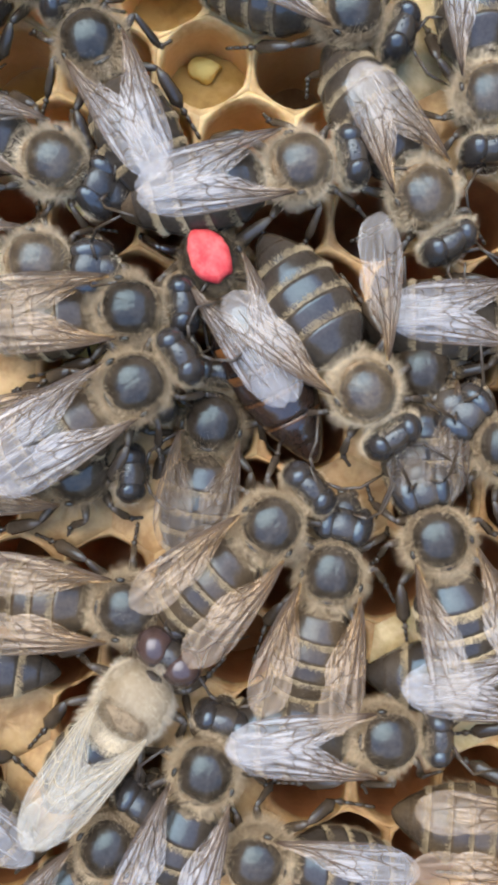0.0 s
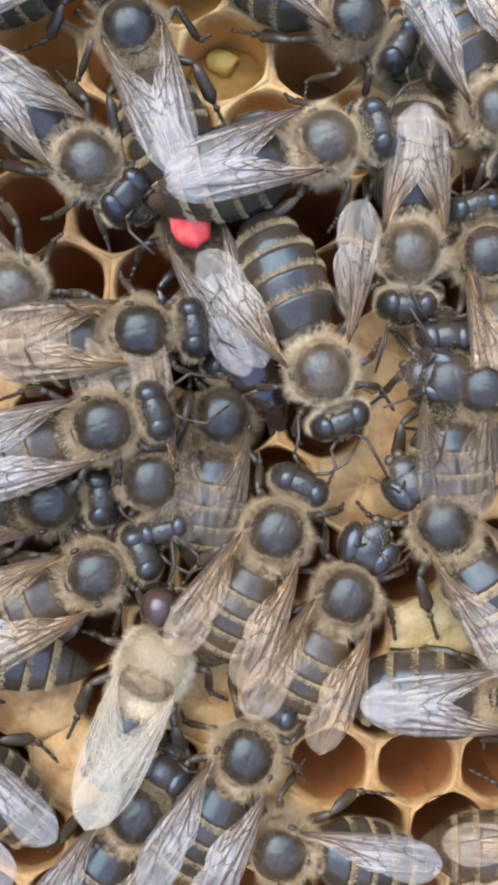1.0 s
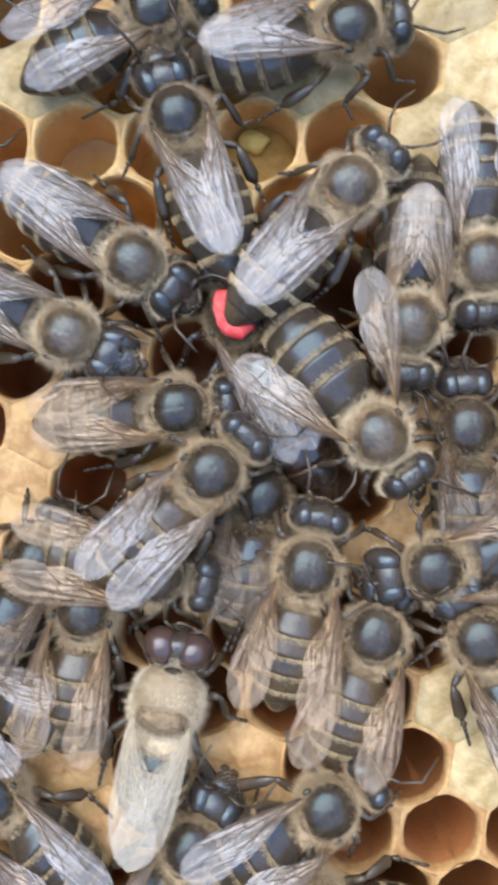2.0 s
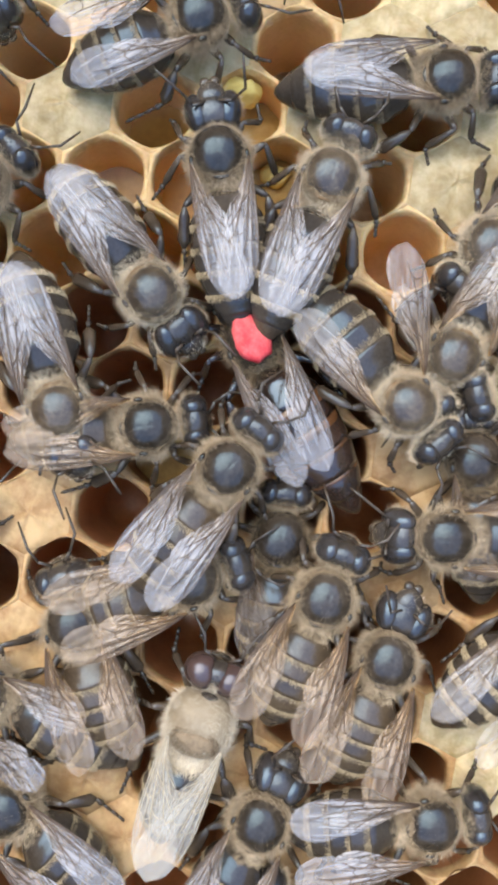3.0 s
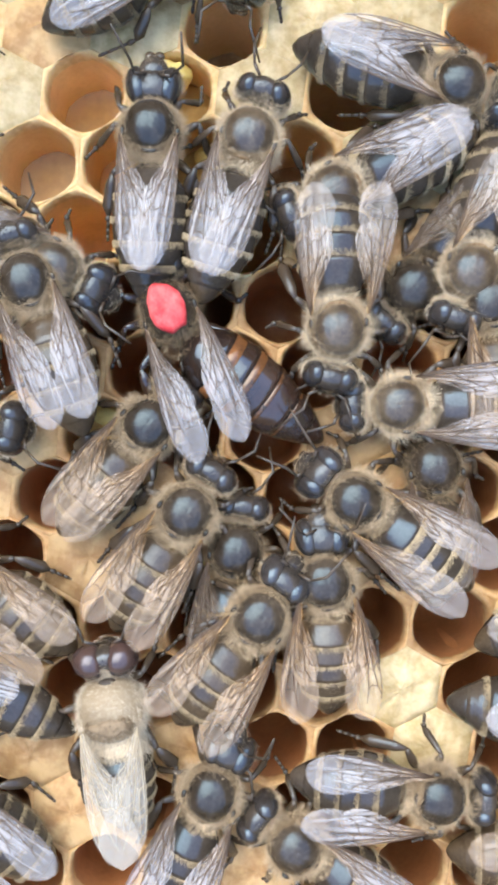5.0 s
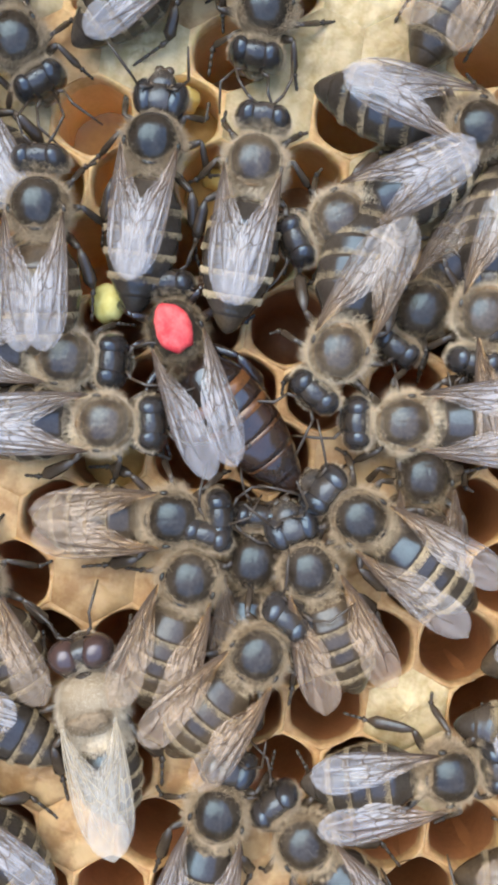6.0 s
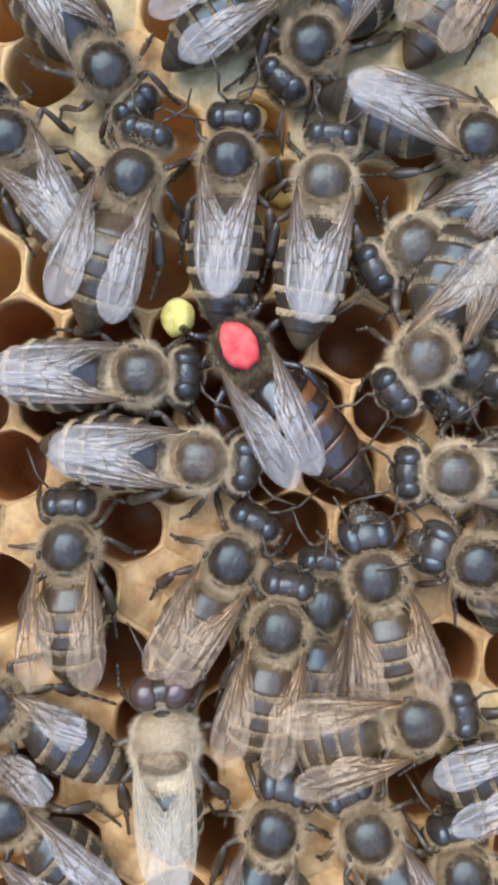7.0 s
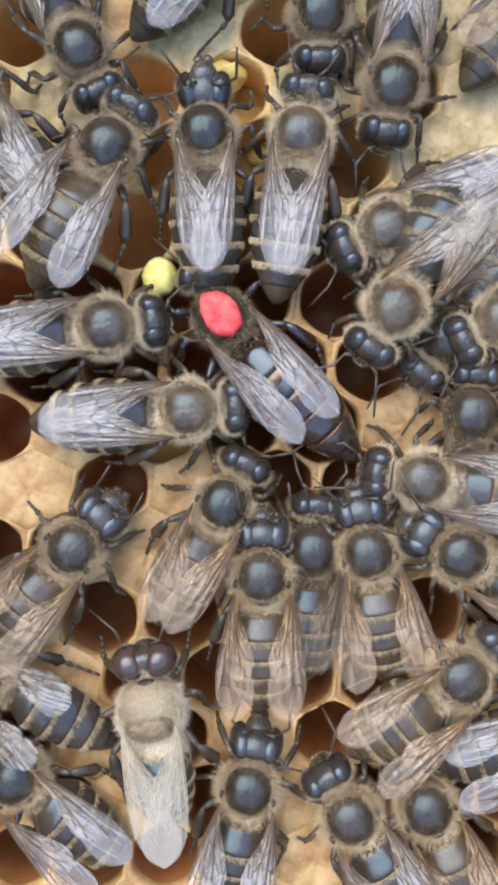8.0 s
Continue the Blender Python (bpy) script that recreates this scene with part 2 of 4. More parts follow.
def wing_point(s, v, length, width, side, curl):
    for (s0, a0, b0), (s1, a1, b1) in zip(WING_LINE, WING_LINE[1:]):
        if s <= s1:
            f = (s - s0) / (s1 - s0)
            lead, trail = a0 + (a1 - a0) * f, b0 + (b1 - b0) * f
            break
    k = width / 2.5
    y = (lead - v * (lead + trail)) * k
    pleat = 0.045 * math.sin(v * 26 + s * 4) * min(1, s * 5) * (1 - v * 0.4) + 0.05 * math.sin(v * 9 - s * 7)
    return Vector((-s * length, side * y, curl * s * (1 - s) * 1.6 + pleat - 0.25 * v * v * s))


def wing_sheet(length, width, side, curl):
    bm = bmesh.new()
    stops = [i / 16 * 0.9 for i in range(17)] + [0.93, 0.955, 0.975, 0.99, 1.0]
    nv = 22
    grid = [[bm.verts.new(wing_point(s, j / nv, length, width, side, curl)) for j in range(nv + 1)] for s in stops]
    for a, b in zip(grid, grid[1:]):
        for j in range(nv):
            q = (a[j], b[j], b[j + 1], a[j + 1])
            bm.faces.new(q if side > 0 else tuple(reversed(q)))
    return bm


VEINS = (((0, 0.0), (0.3, 0.02), (0.6, 0.02), (0.85, 0.04)), ((0.02, 0.12), (0.25, 0.12), (0.45, 0.08), (0.62, 0.05)),
         ((0.03, 0.35), (0.25, 0.38), (0.42, 0.36), (0.58, 0.34), (0.74, 0.38)), ((0.05, 0.62), (0.2, 0.66), (0.36, 0.72), (0.5, 0.93)),
         ((0.42, 0.09), (0.45, 0.22), (0.42, 0.36)), ((0.55, 0.06), (0.6, 0.2), (0.58, 0.34)), ((0.45, 0.22), (0.6, 0.2), (0.74, 0.14), (0.8, 0.06)),
         ((0.25, 0.38), (0.3, 0.55), (0.34, 0.71)), ((0.52, 0.35), (0.56, 0.55), (0.54, 0.7), (0.36, 0.72)), ((0.74, 0.14), (0.72, 0.26), (0.74, 0.38)),
         ((0.54, 0.7), (0.62, 0.85)), ((0.74, 0.38), (0.86, 0.46)))


def wing_veins(length, width, side, curl, r=0.028):
    bm = bmesh.new()
    for line in VEINS:
        pts = []
        for (s0, v0), (s1, v1) in zip(line, line[1:]):
            for k in range(4):
                f = k / 4
                pts.append(wing_point(s0 + (s1 - s0) * f, v0 + (v1 - v0) * f, length, width, side, curl) + Vector((0, 0, 0.015)))
        pts.append(wing_point(*line[-1], length, width, side, curl) + Vector((0, 0, 0.015)))
        tube(bm, pts, [r * (1.25 - 0.7 * p.length / length) for p in pts], 5, 0.7)
    return bm


def add_wings(bee, angle, drop, length=8.4, width=2.5, z=4.1, root=1.72, skin=None, curl=0.35, twist=12, vein=None):
    skin, vein = skin or WING, vein or VEIN
    for side in (1, -1):
        for name, ln, wd, more, dz in (("forewing", length, width, 0, 0.0), ("hindwing", length * 0.7, width * 0.72, 4, -0.2)):
            w = part(name, wing_sheet(ln, wd, side, curl), skin, bee, "clear veined wing")
            a = angle[0 if side > 0 else 1] - more
            w.matrix_local = pose(-0.7 * MM, side * root * MM, (z + dz) * MM) @ pose(0, 0, 0, 0, 0, -side * a) @ pose(0, 0, 0, -side * twist, drop, 0)
            part("vein", wing_veins(ln, wd, side, curl, 0.024 if skin is DRONE_WING else 0.037), vein, w, "fine wing veins")


def profile(s, table):
    for (s0, r0), (s1, r1) in zip(table, table[1:]):
        if s <= s1:
            f = (s - s0) / (s1 - s0)
            f = f * f * (3 - 2 * f) * 0.5 + f * 0.5
            return r0 + (r1 - r0) * f
    return table[-1][1]


ABDOMEN = ((0, 0.5), (0.08, 1.5), (0.22, 2.14), (0.4, 2.3), (0.58, 2.12), (0.74, 1.68), (0.86, 1.14), (0.94, 0.7), (0.98, 0.4), (1, 0.08))


def ring(s, x0, x1, r, grow, z0, z1, seg=26, high=0.82):
    x = x0 + (x1 - x0) * s
    z = z0 + (z1 - z0) * s * s
    return [Vector((x - 0.2 * r * math.sin(a), (r * 1.0 + grow) * math.cos(a), z + (r * high + grow) * math.sin(a))) for a in [2 * math.pi * k / seg for k in range(seg)]]


def add_abdomen(bee, x0=-1.7, x1=-9.5, wide=1.0, skin=None, band=None, z0=2.25, z1=1.35, count=6, hair=True, bands=1.0):
    skin, band = skin or TERGITE, band or BAND
    bm = bmesh.new()
    loft(bm, [ring(k / 18, x0, x1, profile(k / 18, ABDOMEN) * wide * 0.94, 0, z0, z1) for k in range(19)])
    core = part("abdomen", bm, skin, bee)
    cuts = [0.05, 0.2, 0.36, 0.52, 0.68, 0.83, 0.985][:count + 1]
    for i, (a, b) in enumerate(zip(cuts, cuts[1:])):
        bm = bmesh.new()
        end = b + 0.035
        loops = []
        for k in range(7):
            s = a + (end - a) * k / 6
            loops.append(ring(min(s, 1), x0, x1, profile(min(s, 1), ABDOMEN) * wide, (0.015 + 0.05 * k / 6) * min(1, profile(min(s, 1), ABDOMEN) / 1.4), z0, z1))
        loops.append(ring(min(end, 1), x0, x1, profile(min(end, 1), ABDOMEN) * wide * 0.93, 0, z0, z1))
        loft(bm, loops)
        part("tergite", bm, BROWN_TERGITE if band is PALE_BAND and i == 5 else skin, core)
        if 0 < i < 5:
            bm = bmesh.new()
            if hair:
                rng = random.Random(i)
                broad = (0, 0.045, 0.04, 0.04, 0.042)[i] * (1.3 if bands > 1 else 1)
                lo = a + 0.03
                for _ in range(round((0, 1100, 900, 1000, 2000)[i] * (bands if i < 4 else 1))):
                    at, turn = lo + broad * rng.random() ** 2.2, rng.uniform(-0.35, math.pi + 0.35)
                    if noise.noise(Vector((math.cos(turn) * 2.2, math.sin(turn) * 2.2, i * 3.1))) < rng.uniform(-0.9, -0.05):
                        continue
                    r0 = profile(at, ABDOMEN) * wide
                    p = Vector((x0 + (x1 - x0) * at - 0.2 * r0 * math.sin(turn), (r0 + 0.04) * math.cos(turn), z0 + (z1 - z0) * at * at + (r0 * 0.82 + 0.05) * math.sin(turn)))
                    tip = p + Vector((-rng.uniform(0.08, 0.26), p.y * 0.015 + rng.gauss(0, 0.07), rng.uniform(0, 0.06)))
                    w = Vector((0, 0.014, 0))
                    bm.faces.new([bm.verts.new(q) for q in (p - w, p + w, tip)])
            else:
                lo, hi = a + 0.036, a + (0, 0.105, 0.085, 0.06, 0.055)[i]
                loft(bm, [ring(s, x0, x1, profile(s, ABDOMEN) * wide, g, z0, z1) for s, g in ((lo, 0.02), (lo + 0.002, 0.05), (hi - 0.002, 0.05), (hi, 0.02))], caps=False)
            part("hair_band", bm, BAND if band is PALE_BAND and i < 3 and bands <= 1 else band, core, "pale band between dark rings")


def add_flanks(bee, tail, seed, fuzz, slim=1.0, downy=False):
    """A thin fringe of hair along both sides of the abdomen."""
    bm = bmesh.new()
    half = (tail - 1.7) / 2
    hairs(bm, (-1.5 - half * 0.9, 0, 1.75), (half * 0.9, 2.2 * slim, 1.65), 4000, 0.3, lambda u: abs(u.y) > 0.55 and -0.5 < u.z < 0.55, seed + 17, (-0.8, 0, 0.0), 0.016)
    hairs(bm, (-1.7 - half, 0, 1.95), (half, 2.1 * slim, 1.85), 6000, 0.36, lambda u: u.x > 0.5 and u.z > 0 and (u.x > 0.72 or (u.y * 91 + u.z * 57) % 1 < 0.4), seed + 23, (-1.4, 0, 0.1), 0.014)
    if downy:
        hairs(bm, (-1.7 - half, 0, 1.85), (half, 2.15 * slim, 1.9), 4500, 0.24, lambda u: u.z > 0.35 and u.x > -0.75, seed + 29, (-1.5, 0, 0.0), 0.009)
    part("flank_hair", bm, fuzz, bee, "fringe of hair along the abdomen")


LEGS = {"front": ((1.2, 0.9, 1.5), (1.9, 1.9, 2.3), (2.8, 2.6, 1.1), (3.7, 2.8, 0.12)),
        "mid": ((0.1, 1.1, 1.4), (0.3, 2.6, 2.3), (-0.5, 3.5, 0.9), (-0.9, 4.3, 0.12)),
        "hind": ((-1.1, 1.1, 1.4), (-2.3, 2.5, 2.2), (-4.4, 3.0, 1.1), (-6.2, 3.0, 0.12))}


def add_legs(bee, big=1.0, seed=1, skin=None):
    skin = skin or LEG
    rng = random.Random(seed)
    for which, pts in LEGS.items():
        for side in (1, -1):
            p = [Vector((x, y * side, z)) * big for x, y, z in pts]
            for q in p[1:]:
                q.x += rng.uniform(-0.45, 0.45)
                q.y += rng.uniform(-0.3, 0.3)
            p = [q - p[0] for q in p] + [p[0]]
            root = p.pop()
            wide = 1.9 if which == "hind" else 1.1
            bm = bmesh.new()
            tube(bm, [p[0], p[0].lerp(p[1], 0.4), p[0].lerp(p[1], 0.85), p[1]], [0.24 * big, 0.31 * big, 0.23 * big, 0.14 * big], 8)
            leg = part("leg", bm, skin, bee)
            leg.location = root * MM
            bm = bmesh.new()
            tube(bm, [p[1], p[1].lerp(p[2], 0.25), p[1].lerp(p[2], 0.8), p[2]], [0.13 * big, 0.18 * big * wide, 0.23 * big * wide, 0.13 * big], 8, 0.6)
            part("tibia", bm, skin, leg)
            bm = bmesh.new()
            for k in range(4):
                a, b = p[2].lerp(p[3], k / 4 if k else 0), p[2].lerp(p[3], (k + 1) / 4)
                tube(bm, [a, a.lerp(b, 0.6), b], [0.10 * big, 0.16 * big * (1.4 if k == 0 else 0.8), 0.07 * big], 6)
            part("tarsus", bm, skin, leg)


def add_antennae(head, x=3.5, z=2.3, seed=1):
    rng = random.Random(seed)
    for side in (1, -1):
        p = [Vector((0, 0, 0)), Vector((0.55, side * 0.8, 0.5)), Vector((1.5, side * (1.2 + rng.uniform(-0.3, 0.5)), 0.5)), Vector((3.1, side * (1.5 + rng.uniform(-0.6, 0.9)), -0.4))]
        bm = bmesh.new()
        tube(bm, [p[0], p[1]], [0.09, 0.11], 6)
        tube(bm, [p[1], p[2], p[2].lerp(p[3], 0.5), p[3]], [0.08, 0.095, 0.09, 0.055], 6)
        a = part("antenna", bm, LEG, head)
        a.location = (x * MM, side * 0.3 * MM, z * MM)


def add_head(bee, x=3.0, z=2.35, wide=1.74, seed=3, fuzz=None, eye_mat=None, drone=False):
    """A wide, bean-shaped head: rounded crown, flush compound eyes at both ends, a face that tapers to the jaws."""
    bm = bmesh.new()
    ellipsoid(bm, (x, 0, z), (0.84, wide * 0.92, 1.3), 26, 18)
    for v in bm.verts:
        v.co.x += 0.1 * max(0, 1 - abs(v.co.y) / 0.9) * (1 if v.co.x > x else 0)
        if v.co.z < z:
            v.co.y *= 1 - 0.3 * ((z - v.co.z) / 1.4) ** 2
    for v in ellipsoid(bm, (x + 0.4, 0, z - 0.75), (0.62, 0.95, 0.95), 16, 10):
        v.co.y *= 1 - 0.2 * max(0, (z - 0.6 - v.co.z))
    head = part("head", bm, CUTICLE, bee)
    for side in (1, -1):
        bm = bmesh.new()
        ellipsoid(bm, (x + 0.5, side * 0.3, z - 1.62), (0.24, 0.34, 0.34), 12, 8, pose(0, 0, 0, side * -30, 0, 0))
        part("mandible", bm, LEG, head)
        bm = bmesh.new()
        if drone:
            for v in ellipsoid(bm, (x - 0.1, side * 0.9, z + 0.3), (1.08, 1.2, 1.26), 28, 20, pose(0, 0, 0, side * -8, 0, side * -20)):
                inner = max(0, 0.45 - side * v.co.y)
                v.co.y += side * 0.7 * inner * (0.5 if v.co.x < x + 0.2 else 1)
        else:
            ellipsoid(bm, (x + 0.0, side * wide * 0.59, z + 0.14), (0.87, 0.74, 1.25), 22, 16, pose(0, 0, 0, side * 10, 0, side * -14))
        part("eye", bm, eye_mat or EYE, head, "glossy dark compound eye")
    bm = bmesh.new()
    for dx, dy in ((0.12, 0.0), (-0.08, 0.2), (-0.08, -0.2)):
        ellipsoid(bm, (x + dx, dy, z + 1.3), (0.06, 0.06, 0.05), 8, 6)
    part("ocellus", bm, EYE, head)
    bm = bmesh.new()
    hairs(bm, (x - 0.22, 0, z), (0.84, wide * 0.98, 1.25), 5200, 0.5, lambda u: u.x < -0.25, seed, (-0.1, 0, 0.25), 0.016)
    hairs(bm, (x, 0, z), (0.82, wide * 0.5, 1.3), 1500, 0.3, lambda u: u.z > 0.35 and u.x < 0.3 and abs(u.y) < 0.5, seed + 2, (-0.1, 0, 0.3), 0.012)
    hairs(bm, (x - 0.1, 0, z - 0.1), (0.85, wide * 1.04, 1.1), 2600, 0.36, lambda u: abs(u.y) > 0.7 and u.x < 0.5 and u.z < 0.5, seed + 4, (-0.1, 0, 0.0), 0.015)
    hairs(bm, (x + 0.35, 0, z - 0.6), (0.78, wide * 0.6, 1.0), 900, 0.22, lambda u: u.x > 0.2, seed + 7, (0.1, 0, 0.0), 0.014)
    part("hair", bm, fuzz or FUZZ, head, "tan hair on the head")
    return head


def add_thorax(bee, r=(1.92, 1.86, 1.72), z=2.5, count=14500, length=0.68, seed=5, fuzz=None, bald=0.84, lean=(-0.35, 0, 0.1), shell=None, short=None, p=1.0):
    shell = shell or SCUTUM
    bm = bmesh.new()
    ellipsoid(bm, (0, 0, z), r, 26, 18)
    for v in bm.verts:
        b = squared(Vector((v.co.x / r[0], v.co.y / r[1], (v.co.z - z) / r[2])), p)
        v.co = Vector((b.x * r[0], b.y * r[1], z + b.z * r[2]))
    thorax = part("thorax", bm, shell if fuzz in (DRONE_FUZZ, DARK_HAIR) else UNDERCOAT, bee)
    if fuzz is not DRONE_FUZZ:
        bm = bmesh.new()
        disc = Matrix.Translation((0.06, 0, z + 0.5))
        wide = (r[0] * 0.86, r[1] * 0.87, r[2] - 0.42)
        for v in ellipsoid(bm, (0, 0, 0), (1, 1, 1), 36, 22):
            d = v.co.copy()
            b = squared(d, 0.96)
            dent = 0.018 * math.exp(-(d.y / 0.05) ** 2) + 0.012 * math.exp(-((abs(d.y) - 0.42) / 0.05) ** 2)
            wave = 1 + 0.035 * noise.noise(d * 1.6 + Vector((seed, 0, 0)))
            v.co = disc @ Vector((b.x * wide[0] * wave, b.y * wide[1] * wave, b.z * wide[2] - (dent if d.z > 0.3 else 0)))
        part("scutum", bm, shell, thorax, "bare satin disc on the back")
    bm = bmesh.new()
    tube(bm, [Vector((-1.5 + 0.42 * (k / 5) ** 2, 0.85 * k / 5, z + 0.98 - 0.1 * (k / 5) ** 2)) for k in range(-5, 6)], [0.03 + 0.11 * math.cos(k / 5 * 1.3) for k in range(-5, 6)], 10)
    part("scutellum", bm, SCUTELLUM if shell is BROWN_SCUTUM else shell, thorax)
    bm = bmesh.new()
    hairs(bm, (0, 0, z), r, count, length, lambda u: (math.hypot(u.x * 0.95 - 0.04, u.y) > bald - 0.02 + 0.17 * noise.noise(u * 3.1 + Vector((0, seed, 0))) + 0.36 * ((u.x * 531.7 + u.y * 917.3) % 1 - 0.62) or u.z < 0.1) and not (fuzz is DRONE_FUZZ and u.z > 0.3 and (-0.68 < u.x < 0.1 and abs(u.y) < 0.66 and (u.x * 70 + u.y * 110) % 0.7 > 0.2 or u.x > 0 and abs(u.y) < 0.5 and (u.x * 70 + u.y * 110) % 0.7 > 0.52)), seed, lean, width=0.011, p=p)
    part("fuzz", bm, fuzz or FUZZ, thorax, "tan hair round the bare disc")
    bm = bmesh.new()
    hairs(bm, (0, 0, z + 0.06), r, 7500, 0.26, lambda u: u.z > 0.2 and (fuzz is not DRONE_FUZZ or u.x > 0.1) and (math.hypot(u.x - 0.1, u.y) > 0.62 or (u.x * 53 + u.y * 87) % 1 < 0.6), seed + 3, (-0.9, 0, -0.1), width=0.008, p=p)
    part("short_hair", bm, short or DARK_HAIR, thorax, "short brown hair on the thorax")
    bm = bmesh.new()
    hairs(bm, (-r[0] - 0.05, 0, z - 0.25), (0.9, 1.25, 1.3), 2600, 0.55, lambda u: u.z > 0.05, seed + 9, (-0.5, 0, 0.1), width=0.013)
    part("waist_hair", bm, fuzz or FUZZ, thorax, "hairy back of the thorax")
    for side in (1, -1):
        bm = bmesh.new()
        ellipsoid(bm, (-0.3, side * r[1] * 0.9, z + 0.95), (0.3, 0.15, 0.18), 10, 8)
        part("tegula", bm, shell, thorax)
    return thorax


def worker(angle, drop=2.0, seed=1, wing=8.4, skin=None, hairy=14500, bald=0.84, young=False, tail=9.6, bands=1.0, slim=1.0, brown=False):
    bee = new("worker_bee")
    add_thorax(bee, count=hairy, seed=seed, bald=bald, fuzz=PALE_FUZZ if young else DARK_HAIR if hairy < 5000 else None, shell=BROWN_SCUTUM if young else None)
    head = add_head(bee, seed=seed + 1, fuzz=PALE_FUZZ if young else None)
    add_abdomen(bee, x1=-tail, wide=slim + (tail - 9.6) * 0.03, skin=BROWN_TERGITE if brown else None, band=PALE_BAND if bands > 1 or young and skin is not AMBER_WING else None, bands=bands)
    add_flanks(bee, tail, seed, PALE_FUZZ if young else DARK_HAIR, slim, brown)
    add_wings(bee, angle, drop, wing, skin=skin)
    add_legs(bee, seed=seed)
    add_antennae(head, x=3.75, seed=seed)
    return bee


def queen_bee():
    bee = new("queen_bee")
    thorax = add_thorax(bee, (2.06, 1.86, 1.9), 2.6, 5000, 0.55, 41, DARK_HAIR, bald=0.7)
    bm = bmesh.new()
    seg = 36
    loops = []
    for lift, f in ((4.36, 1.02), (4.56, 1.0), (4.66, 0.9), (4.7, 0.74), (4.72, 0.56), (4.74, 0.38), (4.75, 0.18)):
        loop = []
        for a in [2 * math.pi * k / seg for k in range(seg)]:
            q = Vector(((1.56 + 0.06 * math.sin(3 * a + 1) + 0.05 * math.sin(7 * a)) * f * math.cos(a), (1.14 + 0.04 * math.sin(4 * a)) * f * math.sin(a), lift - 0.28 * f * f))
            lump = noise.noise(q * 1.7) * 0.16 + noise.noise(q * 4.5) * 0.09
            loop.append(q + Vector((lump * 0.5, lump * 0.4, lump if f < 1 else 0)))
        loops.append(loop)
    loft(bm, loops)
    part("paint_mark", bm, RED, thorax, "spot of bright red marking paint")
    head = add_head(bee, 3.2, 2.1, 1.7, 43)
    add_abdomen(bee, -1.8, -13.0, 1.04, QUEEN_SKIN, QUEEN_BAND, 2.3, 1.2, hair=False)
    add_wings(bee, (17, -7), 1.0, 8.7, 2.3, z=4.3)
    add_legs(bee, 1.15, 44, QUEEN_SKIN)
    add_antennae(head, 3.8, 2.2, 45)
    return bee


def drone_bee():
    bee = new("drone_bee")
    add_thorax(bee, (2.0, 2.05, 1.9), 2.8, 20000, 0.55, 51, DRONE_FUZZ, bald=0.0, lean=(-0.7, 0, 0), short=DRONE_FUZZ, shell=DRONE_SHELL, p=0.84)
    bm = bmesh.new()
    ellipsoid(bm, (-0.5, 0, 4.42), (0.75, 1.3, 0.4), 36, 14)
    for v in bm.verts:
        v.co += Vector((0.3 * noise.noise(v.co * 1.6), 0.3 * noise.noise(v.co * 1.4 + Vector((5, 0, 0))), 0.02 * noise.noise(v.co * 3.0)))
    hairs(bm, (-0.5, 0, 4.4), (0.85, 1.4, 0.4), 3000, 0.36, lambda u: u.z > 0, 58, (-0.8, 0, 0), 0.02)
    part("thorax_patch", bm, DRONE_PATCH, bee, "bare brown patch on the thorax")
    bm = bmesh.new()
    ellipsoid(bm, (1.5, 0, 3.3), (0.55, 0.8, 0.6), 24, 12)
    part("collar", bm, CUTICLE, bee, "bare black front of the thorax")
    head = add_head(bee, 3.2, 2.6, 1.8, 52, DRONE_FUZZ, DRONE_EYE, True)
    add_abdomen(bee, -1.9, -8.4, 0.9, z0=2.5, z1=1.6)
    bm = bmesh.new()
    ellipsoid(bm, (-2.3, 0, 2.1), (1.6, 1.6, 1.7), 16, 10)
    hairs(bm, (-2.3, 0, 2.1), (1.7, 1.8, 1.8), 12000, 0.7, lambda u: u.z > 0.1, 57, (-0.9, 0, 0), 0.02)
    part("rump_hair", bm, DRONE_FUZZ, bee, "pale hair on the front of the abdomen")
    add_wings(bee, (-4, -4.5), 3.0, 8.3, 2.9, z=4.6, root=1.7, skin=DRONE_WING, vein=PALE_VEIN)
    add_legs(bee, 1.1, 54)
    add_antennae(head, 4.0, 2.8, 55)
    return bee


# ---- the comb ----
ROW_Y = ((-17, -87.0), (-3, -27.9), (-2, -24.0), (-1, -19.8), (0, -15.8), (1, -11.6), (2, -6.9), (3, -2.7), (4, 1.3), (5, 5.5), (6, 10.0), (7, 14.7), (8, 19.4), (9, 24.0), (10, 28.2), (22, 79.0))
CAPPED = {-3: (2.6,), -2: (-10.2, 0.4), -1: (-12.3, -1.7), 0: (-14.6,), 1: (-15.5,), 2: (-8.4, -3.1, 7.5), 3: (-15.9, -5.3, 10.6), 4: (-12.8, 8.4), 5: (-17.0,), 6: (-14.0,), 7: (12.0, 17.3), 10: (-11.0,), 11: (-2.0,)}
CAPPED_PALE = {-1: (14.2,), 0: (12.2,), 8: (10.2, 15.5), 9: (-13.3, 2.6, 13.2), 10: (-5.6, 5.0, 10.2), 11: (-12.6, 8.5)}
FILLED = {(1, -11.2): "wet", (0, -4.0): "wet", (0, 1.3): "wet", (0, -9.3): "wet", (9, -2.7): "pollen", (9, -8.0): "nectar", (8, -0.8): "bread", (8, -11.5): "nectar", (8, -6.1): "nectar", (10, 0.3): "lining", (8, 4.9): "lining", (5, -6.0): "bread", (4, -7.5): "bread"}


def row_y(k):
    for (a, ya), (b, yb) in zip(ROW_Y, ROW_Y[1:]):
        if a <= k <= b:
            return ya + (yb - ya) * (k - a) / (b - a)


